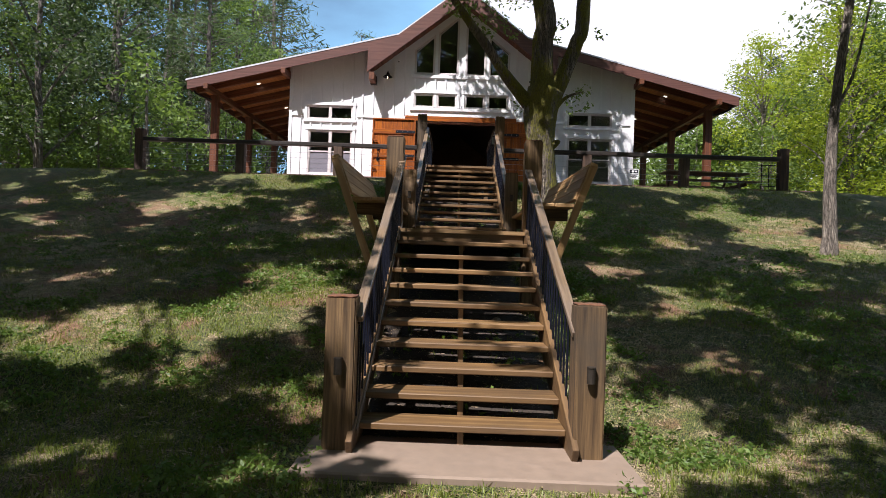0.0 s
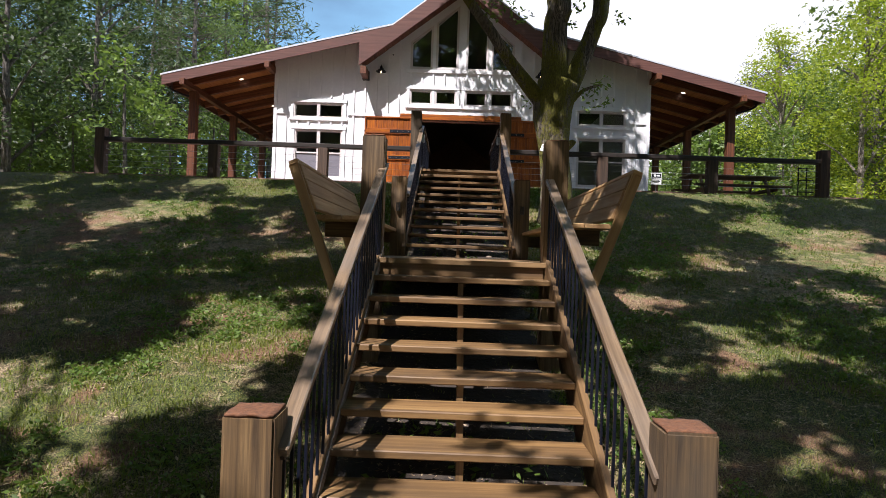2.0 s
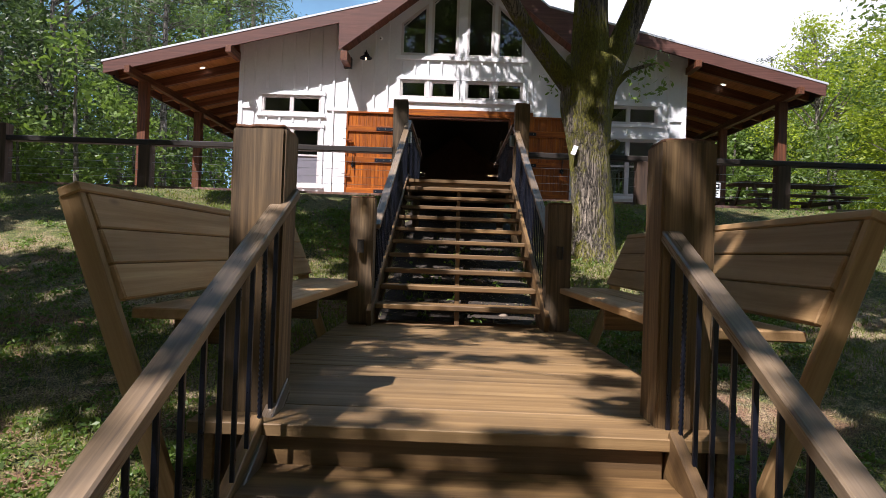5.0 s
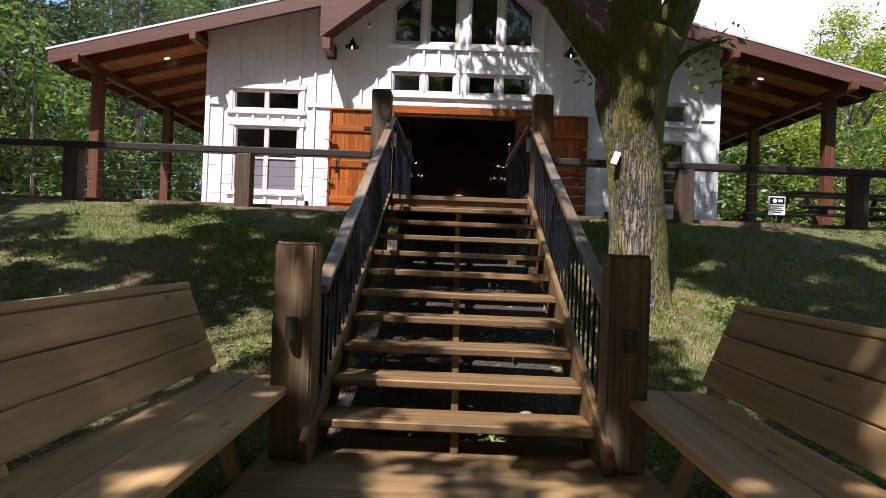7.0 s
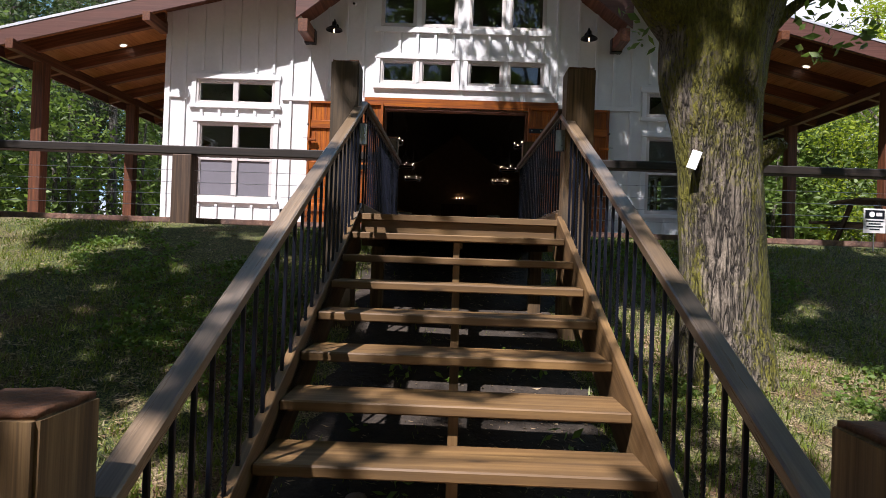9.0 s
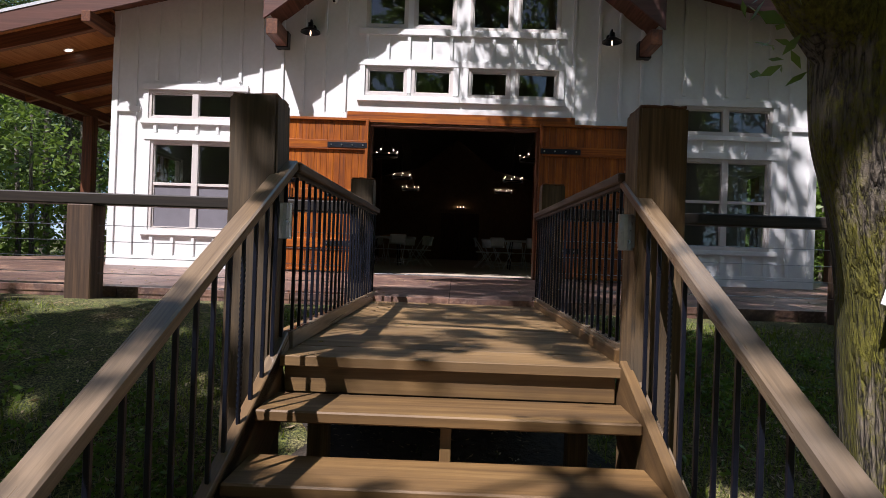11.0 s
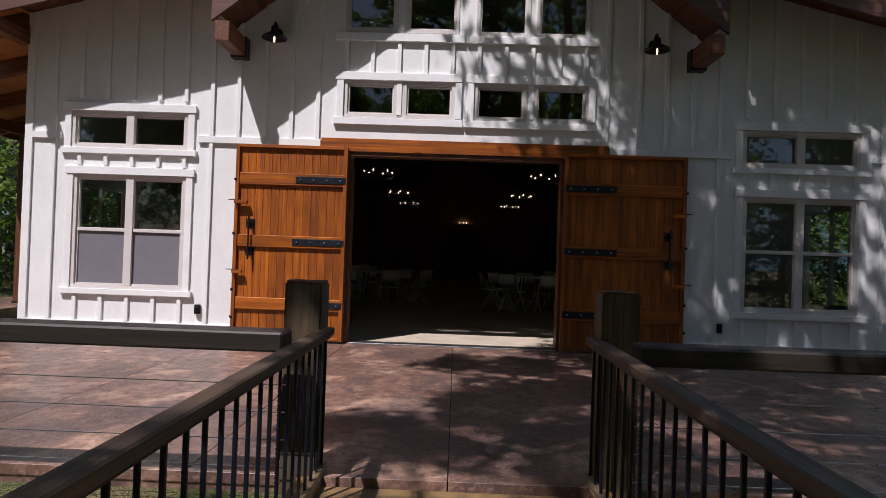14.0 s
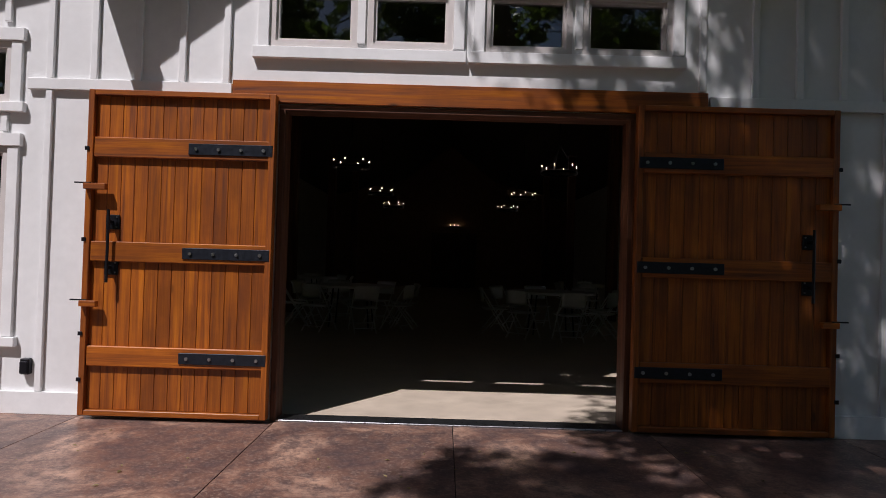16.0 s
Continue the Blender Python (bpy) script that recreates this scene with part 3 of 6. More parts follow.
def railing(x, a, b, n, label, group, twist=(), cap=None):
    """A cap rail and a foot rail from a to b (y, z of the cap's top), with n metal balusters between."""
    ra = thing("handrail", label, "railing", group, (x, a[0], a[1] - 0.9))
    bar("cap_rail", (x, a[0], a[1] - 0.02), (x, b[0], b[1] - 0.02), 0.07, 0.042, cap or CAPRAIL, ra, 0.006)
    bar("under_rail", (x, a[0] + 0.03, a[1] - 0.049), (x, b[0], b[1] - 0.049), 0.03, 0.02, DARKRAIL, ra, 0.003)
    h = 0.7
    bar("foot_rail", (x, a[0] + 0.02, a[1] - 0.75), (x, b[0], b[1] - 0.75), 0.042, 0.075, CAPRAIL, ra, 0.004)
    for i in range(n):
        t = (i + 0.6) / n
        y, z = a[0] + (b[0] - a[0]) * t, a[1] + (b[1] - a[1]) * t
        if i in twist:
            key = ("twist", round(h, 3))
            if key not in BOXES:
                bm = bmesh.new()
                rings = []
                for j in range(141):
                    ang = min(max(j, 18), 122) * 0.42
                    rings.append([bm.verts.new((0.0088 * math.cos(ang + q * math.pi / 2), 0.0088 * math.sin(ang + q * math.pi / 2), (j / 140 - 0.5) * h)) for q in range(4)])
                for r0, r1 in zip(rings, rings[1:]):
                    for q in range(4):
                        bm.faces.new((r0[q], r0[(q + 1) % 4], r1[(q + 1) % 4], r1[q]))
                BOXES[key] = mesh_of(bm, "twisted_baluster", BALUSTER, True)
            put("baluster", BOXES[key], ra, Matrix.Translation((x, y, z - 0.05 - h / 2)), "twisted black metal baluster")
        else:
            put("baluster", box_mesh(0.014, 0.014, h, BALUSTER, 0.002), ra, Matrix.Translation((x, y, z - 0.05 - h / 2)))
    return ra


# each flight's rails: x, then y and z of the cap's top at its foot and head
for x, foot, head in ((-0.63, (-16.62, -2.275), (-13.5, -0.785)), (0.765, (-16.62, -2.325), (-13.5, -0.832))):
    railing(x, foot, head, 25, "sloping wooden handrail with black metal balusters", "stair railings", (7, 15, 22))
for x, foot, head in ((-0.642, (-10.69, -0.79), (-7.45, 0.752)), (0.785, (-10.74, -0.83), (-7.4, 0.728))):
    railing(x, foot, head, 26, "sloping wooden handrail with black metal balusters", "stair railings", (5, 13, 21))
for s in (-1, 1):
    railing(CX + 0.012 + s * 0.7, (-7.44, 0.745), (-4.62, 0.745), 23, "level wooden handrail with black metal balusters", "walkway railings", (6, 15), FENCEPOST)


# ---- benches beside the landing ----
def bench(s):
    be = thing("bench", "built-in slatted timber bench with a leaning plank back", "bench", "landing benches", (CX + s * 1.1, -12.2, LAND_Z))
    y0, y1 = -13.66, -10.62
    sx = lambda v: CX + s * v
    zs = LAND_Z + 0.345
    for a, b in ((0.80, 1.03), (1.036, 1.26)):
        lo, hi = sorted((sx(a), sx(b)))
        box("seat_board", (lo, y0 + 0.12, zs - 0.042), (hi, y1 - 0.02, zs), BENCH["y"], be, 0.006)
    lo_p, hi_p = Vector((sx(1.245), 0, zs + 0.03)), Vector((sx(1.40), 0, LAND_Z + 0.755))
    d = (hi_p - lo_p)
    step = d.length / 3
    d.normalize()
    nrm = Vector((d.z, 0, -d.x)) * s
    for i in range(3):
        c = lo_p + d * (step * (i + 0.5)) - nrm * 0.0
        bar("back_board", (c.x, y0 + 0.02, c.z), (c.x, y1, c.z), step - 0.004, 0.042, BENCH, be, 0.006, up=tuple(nrm))
    c = hi_p + d * 0.02 + nrm * 0.018
    bar("cap_board", (c.x, y0 - 0.03, c.z), (c.x, y1 + 0.01, c.z), 0.082, 0.038, BENCH, be, 0.006, up=tuple(d))
    for y in (y0, (y0 + y1) / 2, y1 - 0.06):
        bar("back_brace", (sx(0.99), y, LAND_Z - 0.45), (hi_p.x + s * 0.03, y, hi_p.z), 0.042, 0.08, BENCH, be, 0.005, up=(1, 0, 0))
        lo, hi = sorted((sx(0.7 if y > -11 else 0.86), sx(1.24)))
        yb = y + 0.45 if y == y0 else y + 0.03
        box("seat_bearer", (lo, yb, zs - 0.18), (hi, yb + 0.04, zs - 0.043), POST["x"], be, 0.004)
    return be


bench(-1)
bench(1)


# sheet of dark leaf mould under the open stairs, their deep shade in its colour
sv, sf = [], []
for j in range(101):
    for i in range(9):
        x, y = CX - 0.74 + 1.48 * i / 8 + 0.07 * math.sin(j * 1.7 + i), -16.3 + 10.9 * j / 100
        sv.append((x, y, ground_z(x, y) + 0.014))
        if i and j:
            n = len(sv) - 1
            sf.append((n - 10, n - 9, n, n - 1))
tagged(put("soil", py_mesh("soil", sv, sf, SHADED_HUMUS, True)), "dark bare soil and leaf mould under the stairs", "soil", kind="structure")


# ---- cable fence along the terrace edge ----
def fence(xs_posts, label, x_inner):
    end = xs_posts[-1]
    fe = thing("fence", label, "fence", "terrace fences", (end, -5.0, 0.0))
    for x in xs_posts:
        tall = x == end
        box("post", (x - 0.105, -5.1, -0.3), (x + 0.105, -4.9, 0.97 if tall else 0.672), FENCEPOST["z"], fe, 0.008)
    a, b = sorted((x_inner, end))
    box("top_rail", (a, -5.09, 0.674), (b, -4.91, 0.766), DARKRAIL["x"], fe, 0.01)
    for z in (0.12, 0.25, 0.38, 0.51):
        rod("cable", (a, -5.0, z), (b, -5.0, z), 0.0028, STEEL, fe, 6)
    if end > 0:
        for x in (end - 0.42, end - 0.24):
            rod("gate_bar", (x, -4.8, 0.0), (x, -4.8, 0.62), 0.014, BLACK, fe, 8)
        for z in (0.08, 0.34, 0.6):
            rod("gate_bar", (end - 0.44, -4.8, z), (end - 0.08, -4.8, z), 0.012, BLACK, fe, 8)
    return fe


fence((-2.94, -5.36, -7.88), "timber post fence with dark rail and steel cables", -0.75)
fence((3.2, 5.59, 8.0), "timber post fence with dark rail and steel cables", 0.89)


# ---- the barn: front wall ----
WX0, WX1, BACK = -5.53, 5.73, 24.0
RCX = 0.08                                             # middle of the roof


def roof_z(x):
    """Top of the roof: shallow wings and a steeper middle gable."""
    d = abs(x - RCX)
    return 5.02 - 0.246 * (d - 2.05) if d > 2.05 else 5.02 + 0.78 * (2.05 - d)


def under_z(x):
    return roof_z(x) - 0.063


WINDOWS = [(-4.93, -3.43, 2.37, 2.84), (-4.88, -3.43, 0.58, 2.03), (3.56, 5.02, 2.38, 2.84), (3.58, 5.02, 0.57, 2.01),
           (-1.46, -0.78, 2.865, 3.33), (-0.71, -0.05, 2.865, 3.33), (0.19, 0.86, 2.855, 3.33), (0.94, 1.63, 2.855, 3.33),
           (-1.47, -0.80, 3.95, 0), (-0.71, -0.03, 3.95, 0), (0.19, 0.87, 3.93, 0), (0.95, 1.64, 3.93, 0)]


def gable_top(x):
    return 5.95 - 0.78 * abs(x - RCX)


DOOR0, DOOR1, DOORH = -1.36, 1.36, 2.41
front_wall = thing("wall_front", "white board-and-batten barn front wall", "wall", kind="structure")
bm = bmesh.new()
xcuts = sorted({WX0, WX1, RCX, DOOR0, DOOR1, RCX - 2.05, RCX + 2.05, *[w[0] for w in WINDOWS], *[w[1] for w in WINDOWS]})


def holes_at(xm, xa, xb):
    hs = []
    if DOOR0 < xm < DOOR1:
        hs.append((-1, -1, DOORH, DOORH))
    for a, b, c, d in WINDOWS:
        if a < xm < b:
            if d:
                hs.append((c, c, d, d))
            else:
                hs.append((c, c, gable_top(xa), gable_top(xb)))
    return sorted(hs)


def slab_quad(bm, xa, xb, la, lb, ha, hb, y0, y1):
    """A solid column of wall between two x, with sloping foot and head."""
    co = [(xa, y0, la), (xb, y0, lb), (xb, y0, hb), (xa, y0, ha), (xa, y1, la), (xb, y1, lb), (xb, y1, hb), (xa, y1, ha)]
    v = [bm.verts.new(c) for c in co]
    for f in ((0, 1, 2, 3), (5, 4, 7, 6), (4, 0, 3, 7), (1, 5, 6, 2), (3, 2, 6, 7), (4, 5, 1, 0)):
        bm.faces.new([v[i] for i in f])


for xa, xb in zip(xcuts, xcuts[1:]):
    la = lb = 0.0
    for ca, cb, da, db in holes_at((xa + xb) / 2, xa, xb):
        if ca > 0:
            slab_quad(bm, xa, xb, la, lb, ca, cb, 0.0, 0.16)
        la, lb = da, db
    slab_quad(bm, xa, xb, la, lb, under_z(xa), under_z(xb), 0.0, 0.16)
put("siding", mesh_of(bm, "siding", WHITE), front_wall)
for name, x0, x1 in (("wall_west", WX0, WX0 + 0.16), ("wall_east", WX1 - 0.16, WX1)):
    w = thing(name, "white barn side wall with tall window openings", "wall", kind="structure")
    zt = under_z(x0 if x0 < 0 else x1) - 0.02
    cuts = [0.16, 0.9, 2.35, 5.2, 6.65, 9.6, 11.05, 14.0, 15.45, BACK]
    for i, (ya, yb) in enumerate(zip(cuts, cuts[1:])):
        if i % 2 == 0:
            box("siding", (x0, ya, -0.1), (x1, yb, zt), WHITE, w, 0.0)
        else:
            box("siding", (x0, ya, -0.1), (x1, yb, 0.58), WHITE, w, 0.0)
            box("siding", (x0, ya, 2.03), (x1, yb, zt), WHITE, w, 0.0)
            xm = (x0 + x1) / 2
            for za in (0.58, 1.285, 1.99):
                box("sash_rail", (xm - 0.03, ya, za), (xm + 0.03, yb, za + 0.04), VINYL, w, 0.003)
            for yc in (ya, (ya + yb) / 2 - 0.02, yb - 0.04):
                box("sash_stile", (xm - 0.028, yc, 0.62), (xm + 0.028, yc + 0.04, 1.99), VINYL, w, 0.003)
w = prism("wall_north", [(WX0, 0), (WX1, 0), (WX1, under_z(WX1)), (RCX + 2.05, under_z(RCX + 2.05)), (RCX, under_z(RCX)), (RCX - 2.05, under_z(RCX - 2.05)), (WX0, under_z(WX0))], BACK, BACK + 0.16, plain("brown_hall_wall", (0.34, 0.21, 0.115, 1), 0.8, 0, 0.15, 4, 0.2))
tagged(w, "brown far end wall of the dim hall", "wall", kind="structure")

BT = -0.03                                            # how far battens stand proud


def batten(x, z0, z1, w=0.05):
    box("batten", (x - w / 2, BT, z0), (x + w / 2, 0.0, z1), TRIM, front_wall, 0.003)


def trim(x0, x1, z0, z1, y=-0.036):
    box("trim_board", (x0, y, z0), (x1, 0.0, z1), TRIM, front_wall, 0.003)


for x0, x1 in ((WX0, -2.80), (2.90, WX1)):
    trim(x0, x1, 0.0, 0.17, -0.032)                    # skirt board
trim(WX0, WX0 + 0.1, 0.172, under_z(WX0), -0.028)
trim(WX1 - 0.1, WX1, 0.172, under_z(WX1), -0.028)
# the band level with the door heads
for x0, x1 in ((WX0 + 0.102, -5.06), (-3.29, -1.73), (1.92, 3.43), (5.16, WX1 - 0.102)):
    trim(x0, x1, 2.475, 2.56)
SPACE = 0.337
EXTRA = (1.86,)
x = -5.15
while x < 5.65:
    if min(abs(x - e) for e in EXTRA) < 0.09:
        x += SPACE
        continue
    inl = -5.06 < x < -3.29
    inr = 3.43 < x < 5.16
    inm = -1.60 < x < 1.76
    top = under_z(x) - 0.01
    if inl or inr:
        batten(x, 2.99, top)
        batten(x, 2.145, 2.285)
        batten(x, 0.172, 0.475)
    elif inm:
        batten(x, 3.43, 3.83)
        if not -1.55 < x < 1.72:
            batten(x, 2.6, top)
    else:
        batten(x, 2.562, top)
        if x < -2.85 or x > 2.95:
            batten(x, 0.172, 2.473)
    x += SPACE
for x in EXTRA:
    batten(x, 2.6 if abs(x) < 2 else 2.562, under_z(x) - 0.01)


def window(n, x0, x1, z0, z1, label, cols=1, mid=None, slope=False, screen=False):
    """A window in its opening: casing outside, pale frame, panes; the pane's back stands 6 cm in the wall."""
    wi = thing("window_%d" % n, label, "window", at=(x0, 0, z0), kind="structure")
    c = 0.045
    za, zb = (gable_top(x0), gable_top(x1)) if slope else (z1, z1)
    ys = (-0.012, 0.09)

    def ring(name, o, wdt, y0, y1, material):
        bm = bmesh.new()
        xi0, xi1, zi0 = x0 + o, x1 - o, z0 + o
        zia, zib = (za - o * 1.4, zb - o * 1.4) if slope else (za - o, zb - o)
        for (ax, al, ah), (bx, bl, bh) in (((xi0, zi0, zia), (xi0 + wdt, zi0, zia + (zib - zia) * wdt / (xi1 - xi0))),
                                           ((xi1 - wdt, zi0, zib - (zib - zia) * wdt / (xi1 - xi0)), (xi1, zi0, zib))):
            slab_quad(bm, ax, bx, al, bl, ah, bh, y0, y1)
        a, b = xi0 + wdt, xi1 - wdt
        ta, tb = zia + (zib - zia) * wdt / (xi1 - xi0), zib - (zib - zia) * wdt / (xi1 - xi0)
        slab_quad(bm, a, b, zi0, zi0, zi0 + wdt, zi0 + wdt, y0, y1)
        slab_quad(bm, a, b, ta - wdt, tb - wdt, ta, tb, y0, y1)
        return put(name, mesh_of(bm, name, material), wi)

    ring("window_frame", 0.0, c, *ys, VINYL)
    ring("sash", c, 0.022, 0.012, 0.075, VINYL)
    if cols == 2:
        xm = (x0 + x1) / 2
        box("mullion", (xm - 0.05, -0.01, z0 + c), (xm + 0.05, 0.088, z1 - c), VINYL, wi, 0.003)
        spans = ((x0 + c, xm - 0.05), (xm + 0.05, x1 - c))
    else:
        spans = ((x0 + c, x1 - c),)
    for a, b in spans:
        if mid:
            box("meeting_rail", (a, 0.005, mid - 0.022), (b, 0.08, mid + 0.022), VINYL, wi, 0.003)
        if slope:
            ga, gb = gable_top(a) - 0.05, gable_top(b) - 0.05
            pane = prism("pane", [(a, z0 + c), (b, z0 + c), (b, gb), (a, ga)], 0.05, 0.055, GLASS, wi)
        else:
            pane = box("pane", (a, 0.05, z0 + c), (b, 0.055, z1 - c), GLASS, wi, 0.0)
        pane.visible_shadow = False
        if screen and mid:
            box("insect_screen", (a, 0.028, z0 + c), (b, 0.032, mid - 0.023), SCREEN, wi, 0.0)
    return wi


def casing(x0, x1, z0, z1, head=0.10, side=0.085, foot=0.075):
    """White trim boards round one or two windows, with a head board and a sill."""
    trim(x0 - side - 0.02, x1 + side + 0.02, z1 + 0.002, z1 + head, -0.042)
    trim(x0 - side, x0 - 0.001, z0, z1, -0.03)
    trim(x1 + 0.001, x1 + side, z0, z1, -0.03)
    trim(x0 - side - 0.035, x1 + side + 0.035, z0 - foot, z0 - 0.002, -0.05)


n = 0
for i, (a, b, c, d) in enumerate(WINDOWS):
    n += 1
    if i in (0, 2):
        window(n, a, b, c, d, "low transom window with two panes in white trim", 2)
        casing(a, b, c, d)
    elif i in (1, 3):
        window(n, a, b, c, d, "double-hung pair window with grey lower screens" if i == 1 else "double-hung pair window in white trim", 2, 1.33, False, i == 1)
        casing(a, b, c, d)
    elif i < 8:
        window(n, a, b, c, d, "small single-pane window above the barn doors")
    else:
        window(n, a, b, c, 0, "tall gable window with a sloping head", slope=True)
for a, b in ((-1.46, -0.05), (0.19, 1.63)):
    trim(a - 0.11, b + 0.09, 3.332, 3.43, -0.042)
    trim(a - 0.12, b + 0.1, 2.765, 2.852, -0.05)
    trim(a - 0.085, a - 0.001, 2.855, 3.33)
    trim(b + 0.001, b + 0.085, 2.87, 3.33)
    trim((a + b) / 2 - 0.032 + 0.0, (a + b) / 2 + 0.03, 2.9, 3.33, -0.02)
    trim(a - 0.12, b + 0.1, 3.83, 3.925, -0.05)

# ---- lintel and doors ----
lintel = box("lintel", (-1.72, -0.045, 2.42), (1.90, 0.0, 2.585), CEDAR["x"], None, 0.004)
tagged(lintel, "orange-stained cedar lintel board over the doorway", "lintel", kind="structure")
jamb = thing("door_frame", "brown timber jambs lining the barn doorway", "door frame", kind="structure")
for x0, x1 in ((DOOR0, DOOR0 + 0.045), (DOOR1 - 0.045, DOOR1)):
    box("jamb", (x0, -0.02, 0.0), (x1, 0.18, 2.37), BEAM["z"], jamb, 0.003)
box("head_jamb", (DOOR0, -0.02, 2.37), (DOOR1, 0.18, 2.412), BEAM["x"], jamb, 0.003)
box("threshold", (DOOR0 + 0.046, -0.03, -0.01), (DOOR1 - 0.046, 0.16, 0.014), STEEL, jamb, 0.004, "bare metal sill strip")


def leaf_door(n, s):
    """A ledged plank door folded back flat on the wall; s: the side of the opening it hangs on."""
    xh = DOOR0 + 0.0 if s < 0 else DOOR1 - 0.012       # hinge edge
    xf = -2.76 if s < 0 else 2.85                      # free edge
    x0, x1 = min(xh, xf), max(xh, xf)
    do = thing("door_%d" % n, "open orange cedar barn door with black strap hinges", "door", "barn doors", (xh, -0.1, 0.03), kind="structure")
    z0, z1, yb, yf = 0.03, 2.46, -0.055, -0.095
    for a, b, c, d in ((x0, x0 + 0.045, z0, z1), (x1 - 0.045, x1, z0, z1), (x0 + 0.046, x1 - 0.046, z1 - 0.04, z1), (x0 + 0.046, x1 - 0.046, z0, z0 + 0.04)):
        box("edge_frame", (a, yf - 0.04, c), (b, yb, d), CEDAR["z" if d - c > 1 else "x"], do, 0.004)
    k = 13
    w = (x1 - x0 - 0.09) / k
    for i in range(k):
        a = x0 + 0.045 + i * w
        box("plank", (a + 0.0008, yf, z0 + 0.04), (a + w - 0.0008, yb, z1 - 0.04), CEDAR["z"], do, 0.0035)
    for zc, lx in ((2.03, 0.64), (1.25, 0.66), (0.47, 0.66)):
        box("ledge", (x0 + 0.05, yf - 0.034, zc - 0.075), (x1 - 0.012, yf - 0.001, zc + 0.075), CEDAR["x"], do, 0.006)
        a, b = (xh - lx, xh - 0.012) if s < 0 else (xh + 0.012, xh + lx)
        st = box("strap_hinge", (a, yf - 0.044, zc - 0.042), (b, yf - 0.035, zc + 0.042), STEELBLUE, do, 0.003, "black iron strap with four bolts")
        for j in range(4):
            bx = a + (b - a) * (j + 0.35) / 3.75
            rod("bolt", (bx, yf - 0.055, zc), (bx, yf - 0.04, zc), 0.013, STEEL, st, 8)
    # pull handle, latch blocks and bolts near the free edge
    xo = xf + 0.2 * -s
    hd = rod("pull_handle", (xo, yf - 0.075, 1.02), (xo, yf - 0.075, 1.56), 0.011, BLACK, do, 8)
    for z in (1.13, 1.47):
        pl = box("handle_plate", (xo - 0.05, yf - 0.016, z - 0.055), (xo + 0.05, yf - 0.001, z + 0.055), BLACK, hd, 0.004)
        rod("standoff", (xo, yf - 0.08, z), (xo, yf - 0.012, z), 0.014, BLACK, hd, 8)
        for dx in (-0.033, 0.033):
            for dz in (-0.036, 0.036):
                rod("bolt", (xo + dx, yf - 0.022, z + dz), (xo + dx, yf - 0.014, z + dz), 0.007, STEEL, hd, 6)
    for z, ln in ((1.73, 0.17), (0.86, 0.13)):
        a, b = sorted((xf - 0.005 * s, xf - s * ln))
        box("latch_block", (a, yf - 0.085, z - 0.022), (b, yf - 0.036, z + 0.022), CEDAR["x"], do, 0.004)
        a, b = sorted((xf + s * 0.07, xf - s * 0.05))
        rod("latch_pin", (a, yf - 0.06, z + 0.026), (b, yf - 0.06, z + 0.026), 0.006, BLACK, do, 6)
    for z in (0.28, 0.62, 1.32, 2.0):
        box("edge_catch", (xf - 0.012 * 1, yf - 0.048, z), (xf + 0.02, yf - 0.041, z + 0.03), BLACK, do, 0.002)
    return do


leaf_door(1, -1)
leaf_door(2, 1)

# ---- roof: wings, gable, fascias, rafters and plank soffit ----
FY = -0.60                                             # front of the overhang
XL, XR = -8.66, 8.82
roof = thing("roof", "white metal barn roof with red-brown timber fascias", "roof", kind="structure")


def roof_plate(xa, xb, top, bottom, y0, y1, name, material):
    bm = bmesh.new()
    slab_quad(bm, xa, xb, roof_z(xa) - bottom, roof_z(xb) - bottom, roof_z(xa) - top, roof_z(xb) - top, y0, y1)
    bmesh.ops.recalc_face_normals(bm, faces=bm.faces)
    return put(name, mesh_of(bm, name, material), roof)


